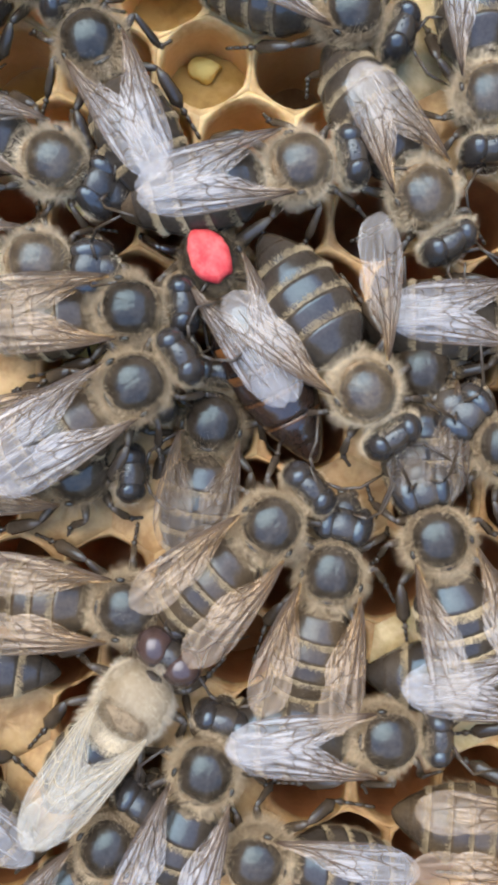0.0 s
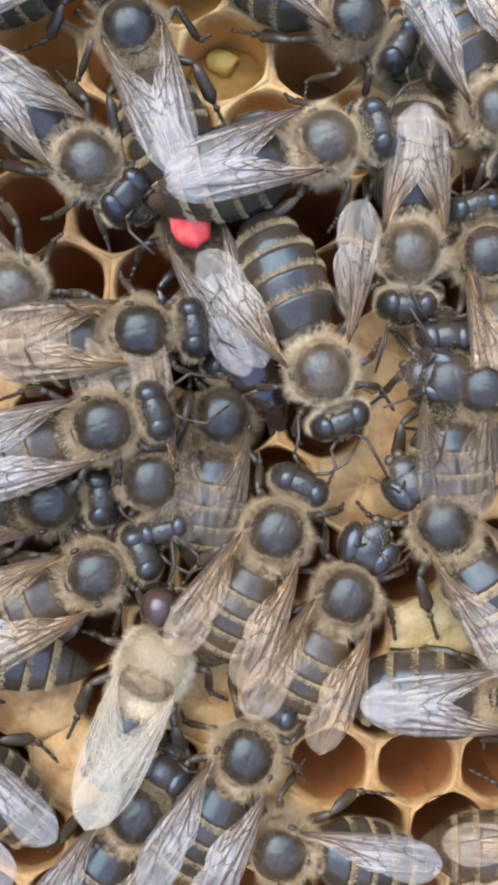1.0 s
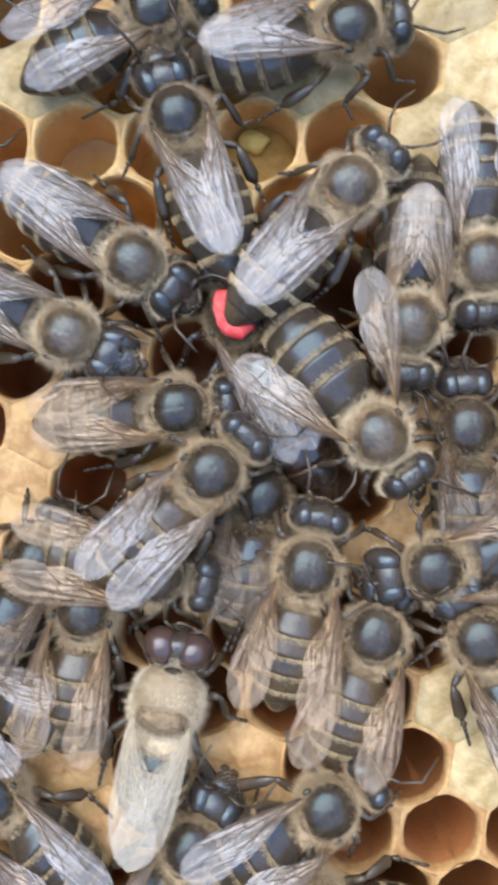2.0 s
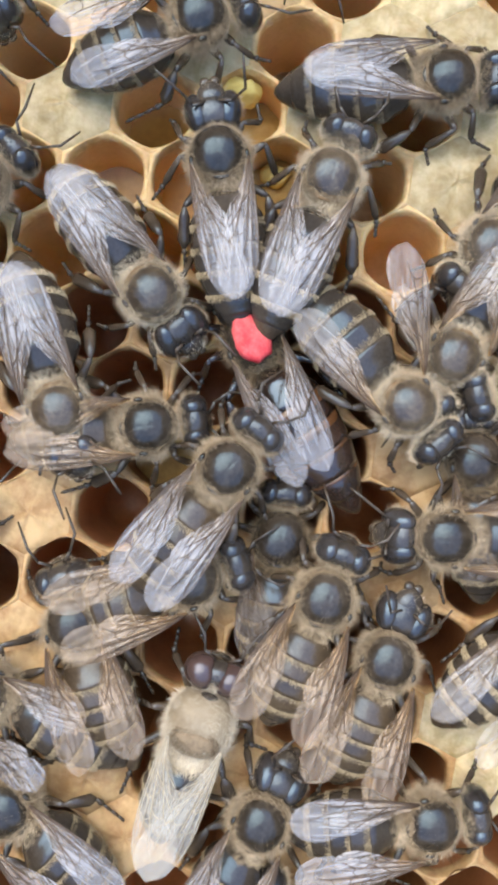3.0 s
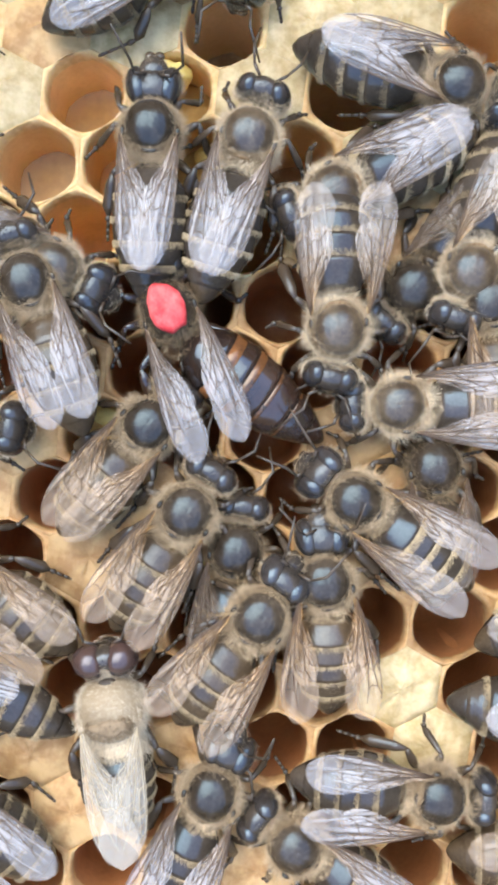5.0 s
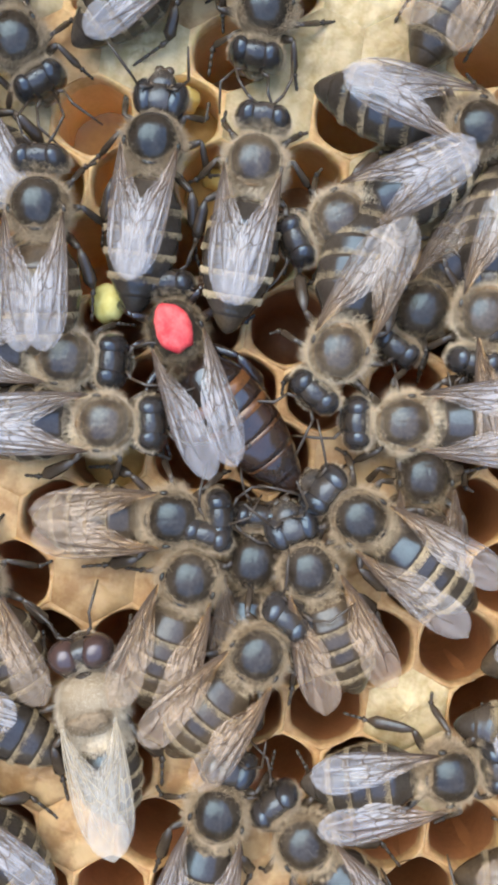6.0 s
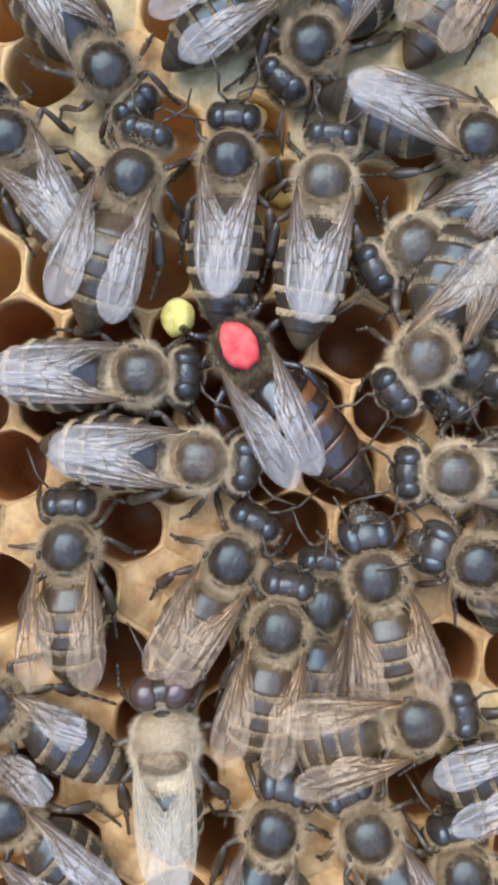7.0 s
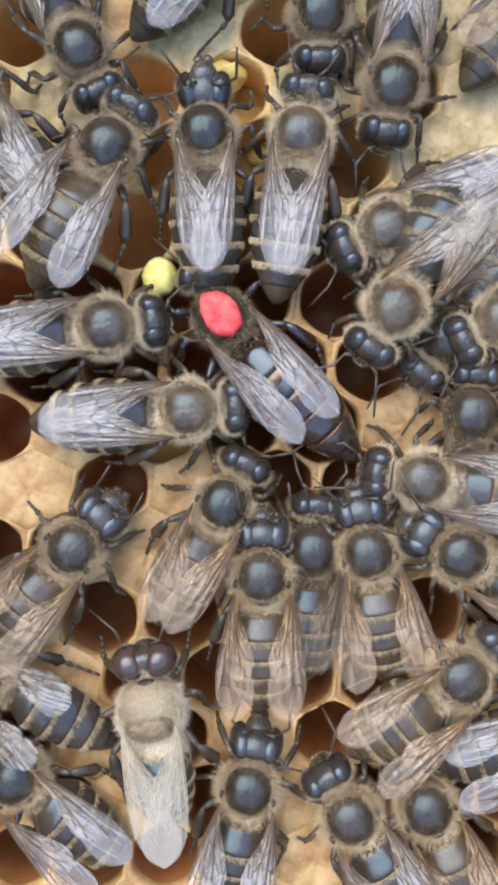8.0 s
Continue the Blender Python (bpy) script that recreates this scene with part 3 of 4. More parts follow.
def plan(k, n):
    """Where a cell would lie in an even comb."""
    return 1.34 + 0.45 * k + 5.3 * n + (2.65 if k % 2 else 0)


def centre(k, n):
    """The comb widens towards the top."""
    rng = random.Random(k * 131 + n * 17)
    x = plan(k, n)
    x += (x - 1.0) * (0.085 if k >= 8 else 0.04 + 0.045 * max(0, k - 3) / 5 if k > 0 else -0.03 if k < -1 else 0.01)
    return Vector((x + rng.uniform(-0.12, 0.12), row_y(k) + rng.uniform(-0.12, 0.12), 0))


def corners(k, n):
    o = (1 if k % 2 else 0)
    near = [(k, n + 1), (k + 1, n + o), (k + 1, n + o - 1), (k, n - 1), (k - 1, n + o - 1), (k - 1, n + o)]
    c = centre(k, n)
    pts = [centre(*q) if -17 < q[0] < 22 else c + Vector((0, 4 * (1 if q[0] > 0 else -1), 0)) for q in near]
    return c, [(c + pts[i] + pts[(i + 1) % 6]) / 3 for i in range(6)]


def edge(c, cs, per=4):
    """Points round the cell's six-sided border."""
    out = []
    for i in range(6):
        for j in range(per):
            out.append(cs[i].lerp(cs[(i + 1) % 6], j / per) - c)
    return out


def swell(c, p):
    """The lumpy height of the wax along the cell borders."""
    q = Vector((c.x + p.x, c.y + p.y, 1.7))
    return 0.08 + 0.14 * noise.noise(q * 0.35) + 0.07 * noise.noise(q * 1.3)


def cell_loops(c, border, seed):
    rng = random.Random(seed)
    ph = rng.uniform(0, 6)
    mean = sum(p.length for p in border) / len(border)
    inner = [p * ((0.72 * mean + 0.28 * p.length) / p.length) * 0.92 for p in border]
    bump = [0.07 * math.sin(3 * i * 2 * math.pi / 24 + ph) + rng.uniform(-0.03, 0.03) for i in range(len(border))]
    rim = [[Vector((p.x, p.y, swell(c, p))) for p in border],
           [p.lerp(q, 0.55) + Vector((0, 0, 0.1 + swell(c, p) + b)) for p, q, b in zip(border, inner, bump)],
           [q * 0.985 + Vector((0, 0, 0.06 + b)) for q, b in zip(inner, bump)],
           [q * 0.945 + Vector((0, 0, -0.28)) for q in inner],
           [q * 0.96 + Vector((0, 0, -0.9)) for q in inner]]
    deep = [[q * f + Vector((0, 0, z)) for q in inner] for f, z in ((0.96, -0.9), (0.98, -3.5), (0.97, -7.0), (0.93, -9.6), (0.75, -10.4), (0.35, -10.9))]
    return inner, rim, deep


def open_cell(comb, k, n, fill=None):
    c, cs = corners(k, n)
    border = edge(c, cs)
    inner, rim, deep = cell_loops(c, border, k * 57 + n)
    bm = bmesh.new()
    loft(bm, rim, caps=False)
    cell = part("cell_rim", bm, LIT_FRESH_RIM if k > 6 else RIM, comb)
    cell.location = c * MM
    bm = bmesh.new()
    rows = loft(bm, deep, caps=False)
    bm.faces.new(rows[-1])
    part("cell_wall", bm, LINING if k > 6 else OLD_LINING, cell, "brown inside of an open cell")
    if fill:
        bm = bmesh.new()
        rng = random.Random(k + n)
        level = {"pollen": -4.0, "nectar": -5.5, "bread": -4.0, "lining": -8.5, "wet": -8.0}[fill]
        loops = []
        for f, dz in ((0.97, 0.0), (0.8, 0.12), (0.55, 0.2), (0.25, 0.22)):
            loops.append([q * f + Vector((0, 0, level + dz * (1 if fill not in ("nectar", "wet") else -1.2) + (rng.uniform(-0.25, 0.25) if fill in ("pollen", "bread") else 0))) for q in inner])
        rows = loft(bm, loops, caps=False)
        bm.faces.new(rows[-1])
        if fill == "wet":
            # A small glossy drop, added to give the wet cell floor its glint.
            drop = bmesh.new()
            for v in ellipsoid(drop, (rng.uniform(-0.7, 0.7), rng.uniform(-0.5, 0.7), level + 0.1), (0.95, 0.36, 0.3), 20, 12, pose(0, 0, 0, 0, 0, rng.uniform(0, 60))):
                v.co += Vector((0.3 * noise.noise(v.co * 1.3), 0.3 * noise.noise(v.co * 1.7 + Vector((3, 0, 0))), 0))
            part("nectar_drop", drop, GLINT_DROP, cell, "small nectar drop shaped as a sky glint")
        if fill in ("pollen", "bread"):
            lump = bmesh.new()
            for v in ellipsoid(lump, (-0.2, 1.6, level + 2.6), (1.3, 0.85, 1.5), 20, 14) if fill == "pollen" else ellipsoid(lump, (-0.3, 1.3, level + 0.5), (1.0, 0.8, 0.7), 20, 14):
                v.co += Vector((0.45 * noise.noise(v.co * 0.9), 0.35 * noise.noise(v.co * 1.1 + Vector((4, 0, 0))), 0.25 * noise.noise(v.co * 2.1)))
            part("pollen_lump", lump, POLLEN, cell, "yellow lump of pollen in the cell")
        part({"pollen": "bee_bread_fill", "nectar": "nectar_fill", "bread": "bee_bread_fill", "lining": "wax_fill", "wet": "nectar_film"}[fill], bm,
             {"pollen": BEE_BREAD, "nectar": NECTAR, "bread": BEE_BREAD, "lining": CAP, "wet": WET}[fill], cell, {"pollen": "brown bee bread under fresh pollen", "nectar": "wet amber nectar in a cell",
             "bread": "orange bee bread packed in a cell", "lining": "pale wax at the cell bottom", "wet": "thin shiny nectar in a cell"}[fill])
    return cell


def capped_cell(comb, k, n, pale):
    c, cs = corners(k, n)
    border = edge(c, cs, 7)
    rng = random.Random(k * 91 + n)
    bm = bmesh.new()
    loops = []
    dome = rng.uniform(-0.1, 0.25)
    for f, z in ((1.0, 0.02), (0.94, 0.14), (0.86, 0.17), (0.76, 0.2), (0.66, 0.25), (0.55, 0.3), (0.44, 0.35), (0.33, 0.38), (0.22, 0.4), (0.12, 0.4), (0.04, 0.4)):
        loop = []
        for p in border:
            q = Vector((c.x + p.x * f, c.y + p.y * f, 3.1))
            rough = 0.26 * noise.noise(q * 0.8) + 0.13 * noise.noise(q * 2.6) + 0.06 * noise.noise(q * 5.0) * min(1, f * 1.6)
            loop.append(p * f + Vector((0, 0, swell(c, p) + (z - 0.06 + dome * (1 - f) + rough * min(1, (1 - f) * 6) if f < 1 else 0))))
        loops.append(loop)
    rows = loft(bm, loops, caps=False)
    bm.faces.new(rows[-1])
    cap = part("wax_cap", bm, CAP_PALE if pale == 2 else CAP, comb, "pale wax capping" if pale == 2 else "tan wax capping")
    cap.location = c * MM
    return cap


def build_comb():
    comb = new("honeycomb")
    tagged(comb, "golden wax honeycomb with open and capped cells", "honeycomb", kind="structure")
    rest = bmesh.new()
    deep_rest = bmesh.new()
    for k in range(-16, 22):
        for n in range(-18, 18):
            c = centre(k, n)
            if abs(c.x) > 62:
                continue
            if abs(c.x) < 25 and -38 < c.y < 42:
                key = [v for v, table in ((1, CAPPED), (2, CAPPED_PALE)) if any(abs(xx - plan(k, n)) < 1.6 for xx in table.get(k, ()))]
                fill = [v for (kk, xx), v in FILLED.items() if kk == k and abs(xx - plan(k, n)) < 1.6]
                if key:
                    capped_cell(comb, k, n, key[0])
                else:
                    open_cell(comb, k, n, fill[0] if fill else None)
            else:
                cc, cs = corners(k, n)
                inner, rim, deep = cell_loops(cc, edge(cc, cs, 2), k * 57 + n)
                loft(rest, [[p + cc for p in lp] for lp in rim], caps=False)
                rows = loft(deep_rest, [[p + cc for p in lp] for lp in deep], caps=False)
                deep_rest.faces.new(rows[-1])
    tagged(part("outer_rims", rest, RIM, comb), kind="stuff")
    tagged(part("outer_cell_walls", deep_rest, OLD_LINING, comb), kind="stuff")
    bm = bmesh.new()
    bmesh.ops.create_cube(bm, size=1, matrix=Matrix.Translation((0, -4, -11.5)) @ Matrix.Diagonal((132, 172, 0.6, 1)))
    part("midrib", bm, CAP, comb, "wax midrib behind the cells", smooth=False)
    return comb


build_comb()


def sky_blocker(name, x, y, wide, deep):
    """A plain board added out of view round the comb, to block the low sky."""
    bm = bmesh.new()
    bmesh.ops.create_cube(bm, size=1, matrix=Matrix.Translation((x, y, 24)) @ Matrix.Diagonal((wide, deep, 72, 1)))
    bmesh.ops.bevel(bm, geom=list(bm.edges), offset=0.8, segments=2, affect="EDGES")
    return tagged(part(name, bm, WOOD, smooth=False), "unseen wooden board added to block the low sky", "wall", kind="structure")


# Added boards, unseen: reflections stay dark at the edges, with blue sky overhead.
sky_blocker("wall_north", 0, 86, 150, 9)
sky_blocker("wall_south", 0, -94, 150, 9)
sky_blocker("wall_east", 70.5, -4, 9, 170.8)
sky_blocker("wall_west", -70.5, -4, 9, 170.8)

# ---- the bees ----
LOOKS = {"fold": ((-4, -5), 1.5, 1, 10.6), "vee": ((8, 7), 2.0, 11, 9.1), "spread": ((12, 11), 1.0, 21, 8.8), "lean": ((25, 9), 1.0, 71, 10.6), "bare": ((24, 12), 1.5, 31, 10.2),
         "dark": ((3, 2), 3.0, 61, 9.4), "amber": ((1, 0), 1.5, 101, 9.2), "gloss": ((8, 7), 2.0, 111, 9.3), "young": ((-4, -2), 1.5, 81, 10.4), "young_vee": ((8, 6), 1.5, 91, 10.2), "banded": ((6, 12), 1.5, 121, 9.6), "golden": ((8, 7), 1.5, 141, 9.8), "tawny": ((-6, -5), 1.5, 131, 10.6)}
WORDS = {"golden": "worker honeybee with amber fuzz and clear half-open wings", "banded": "worker honeybee with cream-banded abdomen and parted clear wings", "tawny": "young worker honeybee with cream fuzz and tawny folded wings", "gloss": "dark worker honeybee with glossy abdomen and clear half-open wings", "amber": "worker honeybee with amber folded wings among the others", "fold": "dark worker honeybee with folded wings, walking on the comb", "vee": "dark worker honeybee with half-open wings on the comb",
         "spread": "worker honeybee with tan fuzz and spread wings", "lean": "worker honeybee with shiny banded abdomen and one wing held out", "young": "young worker honeybee with cream fuzz and folded wings", "young_vee": "young worker honeybee with cream fuzz and parted wings", "bare": "worker honeybee with shiny bare banded abdomen on the comb",
         "dark": "old dark worker honeybee with little hair, low among others"}
# who is who
KINDS = {"queen": "queen", "b1": "fold", "b2": "young", "b3": "lean", "b4": "spread", "b5": "golden", "b6": "young", "b7": "young", "b9": "amber", "drone": "drone", "b11": "bare", "b12": "gloss", "b13": "gloss", "b14": "gloss", "b15": "gloss", "b16": "spread", "b17": "banded", "b18": "banded", "b19": "young_vee", "b20": "dark", "b21": "dark", "b23": "vee", "b24": "vee", "b25": "dark", "b27": "tawny", "b28": "young", "b31": "fold", "b32": "vee", "b33": "fold", "b34": "fold", "b35": "gloss", "b36": "fold", "b38": "vee", "b39": "fold", "b40": "vee", "b41": "fold", "b42": "fold", "b44": "vee", "b45": "dark"}
# end of who is who
bees = {}
first = {}
for who, look_of in KINDS.items():
    if look_of == "queen":
        bees[who] = tagged(queen_bee(), "large queen bee with red paint spot and long brown abdomen", "queen bee")
    elif look_of == "drone":
        bees[who] = tagged(drone_bee(), "stout drone bee with pale fuzz and long pale wings", "drone bee")
    elif look_of in first:
        bees[who] = copy_thing(first[look_of], Matrix())
    else:
        angle, drop, seed, tail = LOOKS[look_of]
        first[look_of] = tagged(worker(angle, drop, seed, {"bare": 5.2, "lean": 7.8, "dark": 6.8, "tawny": 7.2, "spread": 7.5, "vee": 7.8, "amber": 7.8, "gloss": 7.9, "golden": 8.3}.get(look_of, 8.4), BROWN_WING if look_of in ("spread", "vee", "amber") else SHADED_WING if look_of == "dark" else AMBER_WING if look_of in ("lean", "tawny", "banded") else None, 4000 if look_of == "dark" else 14500, young=look_of in ("lean", "young", "young_vee", "tawny"), tail=tail, bands={"banded": 2.0}.get(look_of, 1.0), slim={"bare": 0.8, "gloss": 0.95}.get(look_of, 1.0), brown=look_of in ("spread", "vee", "amber", "golden")), WORDS[look_of], "honeybee", "worker bees")
        bees[who] = first[look_of]


NOTES = {"b1": "dark worker honeybee with folded wings, standing over the queen", "b2": "young worker honeybee with cream fuzz, close beside the queen",
         "b3": "worker honeybee with shiny banded abdomen, pressing against the queen", "b5": "worker honeybee with amber fuzz, walking past the queen",
         "b11": "worker honeybee with its shiny banded abdomen beside an open cell", "b4": "worker honeybee with amber fuzz and spread wings near the drone",
         "b45": "old dark worker honeybee half hidden under its neighbours",
         "b21": "old dark worker honeybee deep among the other bees"}
for who, words in NOTES.items():
    bees[who]["label"] = words


def pollen_pellet(x, y):
    """A lumpy ball of packed pollen."""
    bm = bmesh.new()
    ellipsoid(bm, (0, 0, 0), (1.15, 1.3, 0.95), 20, 14)
    for v in bm.verts:
        v.co *= 1 + 0.16 * noise.noise(v.co * 1.7)
    ob = part("pollen_pellet", bm, PELLET)
    ob.location = (x * MM, y * MM, 0.98 * MM)
    return tagged(ob, "yellow pollen pellet lying on the wax rim", "pollen")


pollen_pellet(-7.6, 11.3)


def track(*rows):
    """Rows of seconds, x, y and height in millimetres, and heading in degrees."""
    return [(t, pose(x * MM, y * MM, z * MM, 0, 0, h)) for t, x, y, z, h in rows]


def stir(bee, rng):
    """Legs step while the bee walks, and antennae feel about."""
    spots = bee.animation_data.action.layers[0].strips[0].channelbag(bee.animation_data.action_slot).fcurves
    for limb in bee.children_recursive:
        kind = limb.name.split(".")[0]
        if kind not in ("leg", "antenna"):
            continue
        place, phase = limb.location.copy(), rng.uniform(0, 6.28)
        rows = []
        for k in range(41):
            t = k * 0.2
            a, b = frame(max(t - 0.15, 0)), frame(min(t + 0.15, 8))
            speed = math.dist([c.evaluate(a) for c in spots[:3]], [c.evaluate(b) for c in spots[:3]]) / 0.3 / MM
            swing = min(16, 2.5 * speed) if kind == "leg" else 12
            rows.append((t, Matrix.Translation(place) @ pose(0, 0, 0, 0, 0, swing * math.sin(phase + t * (11 if kind == "leg" else 4)))))
        walk(limb, rows)


NODS = {"b1": ((0, -15), (1, -15), (2, -66), (3.5, -74), (4, -60), (4.5, -72), (6, -70), (6.5, -25), (7, -30), (7.5, -62), (8, -84)), "b16": ((0, -50), (1, -78), (4, -66), (6, -55), (8, -50)),
        "b17": ((0, -66), (8, -62)), "b7": ((0, -66), (1.5, -70), (2, -64), (3.5, -25), (6, -8), (8, 0)), "b6": ((0, -50), (0.5, -35), (2, -30), (3.5, -42), (6, -12), (8, 0)),
        "b18": ((0, -62), (2, -40), (4, -30), (8, -40)), "b20": ((0, -50), (2, -35), (8, -30)), "b4": ((0, 0), (3.5, -15), (4, -48), (4.5, -42), (6, -25), (8, 0)),
        "b14": ((0, -25), (3.5, -50), (4, -55), (8, -35)), "b24": ((0, 0), (4, -10), (7, -20), (8, -50)), "b23": ((0, 0), (6, 0), (7, -15), (8, -45))}


YAWS = {"queen": ((0, -22), (8, -22)), "b3": ((0, 0), (4.5, -10), (6, -28), (6.5, -14), (7, -32), (7.5, -28), (8, -5))}


def over(rows, t):
    """The value of rows of (seconds, degrees) at t."""
    for (t0, a), (t1, b) in zip(rows, rows[1:]):
        if t0 <= t <= t1:
            return a + (b - a) * (t - t0) / (t1 - t0)
    return rows[-1][1]


def nod(bee, tips, turns, x=3.05, z=2.35):
    """The head tips up and down on the neck and looks aside, with its antennae."""
    for p in bee.children:
        if p.name.split(".")[0] == "head":
            neck, nape = Matrix.Translation((x * MM, 0, z * MM)), Matrix.Translation((1.2 * MM, 0, z * MM))
            rows = []
            for t in sorted({t for t, _ in (*tips, *turns)}):
                rows.append((t, nape @ pose(0, 0, 0, 0, 0, over(turns, t)) @ nape.inverted() @ neck @ pose(0, 0, 0, 0, over(tips, t), 0) @ neck.inverted()))
            walk(p, rows)


BENDS = {"queen": ((0, 0), (2, 0), (3.5, 8), (4, 6), (4.3, 18), (4.5, 26), (4.7, 30), (5.8, 19), (6, 17), (7, 17), (7.5, 15), (8, 8))}


def curl_tail(bee, rows, x=-1.7, z=2.3):
    """The abdomen turns aside at the waist: seconds and degrees."""
    for p in bee.children:
        if p.name.split(".")[0] == "abdomen":
            waist = Matrix.Translation((x * MM, 0, z * MM))
            walk(p, [(t, waist @ pose(0, 0, 0, 0, 0, a) @ waist.inverted()) for t, a in rows])


SWINGS = {"queen": (((0, -20), (3.5, -10), (4, -8), (4.5, -7), (6, -12), (6.5, -15), (7.5, -14), (8, -16)), ((0, 4), (4, 4), (4.5, 9), (6, 3), (6.5, 5), (7.5, 6), (8, 14))),
          "b3": (((0, 11), (2, 10), (3.5, 18), (4.5, -2), (6, -13), (8, -12)), ((0, 15), (2, 15), (3.5, -11), (4.5, 3), (6, -26), (8, -28))),
          "b5": (((0, -5), (4, -3), (6, -8), (7, -1), (8, 3)), ((0, -6), (4, -2), (6, -7), (7, 2), (8, 4)))}


def sweep(bee, left, right):
    """The wings swing about their roots: seconds and degrees outwards."""
    for p in bee.children:
        if p.name.split(".")[0] in ("forewing", "hindwing"):
            start = p.matrix_basis.copy()
            root = Matrix.Translation(start.translation)
            rows, turn = (left, -1) if start.translation.y > 0 else (right, 1)
            walk(p, [(t, root @ pose(0, 0, 0, 0, 0, turn * a) @ root.inverted() @ start) for t, a in rows])


def motions():
    # tracks of the bees
    walk(bees["queen"], track((0, 0.0, 6.9, -0.3, 118), (0.5, -0.8, 6.6, -0.3, 120), (1, -2.4, 8.4, -0.9, 114), (1.5, -2.8, 8.2, -0.9, 117), (2, -1.8, 7.8, -1.0, 118), (3.5, -2.6, 9.4, -0.6, 118), (4, -3.0, 10.3, -0.9, 126), (4.5, -3.0, 9.0, -0.2, 119), (6, -3.0, 9.2, 0.0, 113), (6.5, -3.1, 9.2, 0.0, 116), (7, -3.5, 9.0, 0.0, 118), (7.5, -3.6, 9.0, 0.0, 121), (8, -3.5, 8.3, 0.0, 127)))
    walk(bees["b1"], track((0, -6.4, 18.6, 1.2, 117), (0.5, -6.1, 18.4, 1.2, 115), (1, -5.4, 18.7, 1.4, 109), (1.5, -4.6, 19.3, 1.4, 103), (2, -4.9, 19.1, 1.4, 110), (3.5, -4.1, 19.3, 1.4, 94), (4, -4.2, 19.3, 1.4, 94), (4.5, -3.8, 19.6, 1.0, 92), (6, -4.3, 20.8, 0.7, 82), (6.5, -4.2, 21.0, 0.7, 82), (7, -4.1, 20.7, 0.7, 86), (7.5, -4.6, 20.8, 0.7, 88), (8, -4.4, 19.7, 0.7, 91)))
    walk(bees["b2"], track((0, 5.0, 11.8, 1.2, 12), (0.5, 4.9, 11.7, 1.4, 14), (1, 5.2, 12.2, 1.9, 16), (1.5, 5.1, 13.4, 1.9, 32), (2, 4.9, 14.7, 1.9, 47), (3.5, 1.7, 18.7, 1.9, 71), (4, 2.0, 18.9, 1.9, 71), (4.5, 2.1, 19.5, 1.1, 70), (6, 2.0, 19.3, 1.1, 80), (6.5, 2.1, 19.5, 1.1, 80), (7, 1.8, 19.2, 1.1, 82), (7.5, 1.3, 19.2, 1.1, 84), (8, 1.6, 19.4, 1.1, 81)))
    walk(bees["b3"], track((0, 8.5, -0.6, 1.2, -58), (0.5, 7.5, -1.8, 1.2, -62), (1, 4.9, -0.2, 1.2, -69), (1.5, 5.7, 0.9, 1.2, -43), (2, 6.5, 0.6, 1.2, -52), (3.5, 7.4, 6.0, 1.2, -44), (4, 6.1, 6.1, 1.2, -64), (4.5, 7.5, 7.7, 1.2, -78), (6, 7.1, 7.8, 1.2, -103), (6.5, 6.9, 8.5, 1.2, -105), (7, 8.0, 8.4, 1.2, -110), (7.5, 7.2, 7.1, 1.2, -106), (8, 7.4, 8.7, 1.2, -119)))
    walk(bees["b4"], track((0, 3.3, -8.0, 1.2, 44), (0.5, 2.1, -7.5, 1.2, 57), (1, 2.3, -9.2, 1.2, 62), (1.5, 3.4, -8.6, 1.2, 65), (2, 2.5, -7.1, 1.2, 77), (3.5, 2.5, -8.1, 1.2, 64), (4, 1.8, -10.1, 1.2, 64), (4.5, 2.7, -10.0, 1.2, 56), (6, 2.1, -10.9, 1.2, 50), (6.5, 5.5, -14.0, 1.2, 8), (7, 7.5, -14.2, 1.2, 12), (7.5, 11.1, -13.8, 1.2, 30), (8, 11.3, -14.6, 1.2, 37)))
    walk(bees["b5"], track((0, -4.1, -0.3, 1.8, 33), (0.5, -4.8, -2.3, 1.8, 7), (1, -7.2, -3.2, 1.8, 17), (1.5, -6.5, 1.0, 1.8, 54), (2, -3.1, -1.6, 1.8, 46), (3.5, -4.3, 4.3, 1.8, 67), (4, -7.5, 8.5, 1.8, 91), (4.5, -11.4, 8.6, 1.8, 114), (6, -11.1, 16.5, 1.8, 90), (6.5, -10.9, 17.1, 1.8, 89), (7, -10.2, 19.2, 1.8, 72), (7.5, -10.4, 20.0, 1.8, 59), (8, -10.4, 18.5, 1.8, 59)))
    walk(bees["b6"], track((0, -8.7, 12.3, 0.6, -25), (0.5, -8.2, 11.8, 0.6, -38), (1, -8.1, 11.8, 0.6, -41), (1.5, -7.8, 11.8, 0.6, -46), (2, -7.7, 10.9, 0.6, -35), (3.5, -9.8, 11.7, 0.6, -57), (4, -12.1, 12.8, 0.6, -49), (4.5, -10.7, 12.9, 0.6, -38), (6, -9.9, 7.5, 0.6, -5), (6.5, -10.4, 7.3, 0.6, 0), (7, -9.8, 7.3, 0.6, 0), (7.5, -10.9, 7.3, 0.6, 2), (8, -10.8, 7.7, 0.6, 7)))
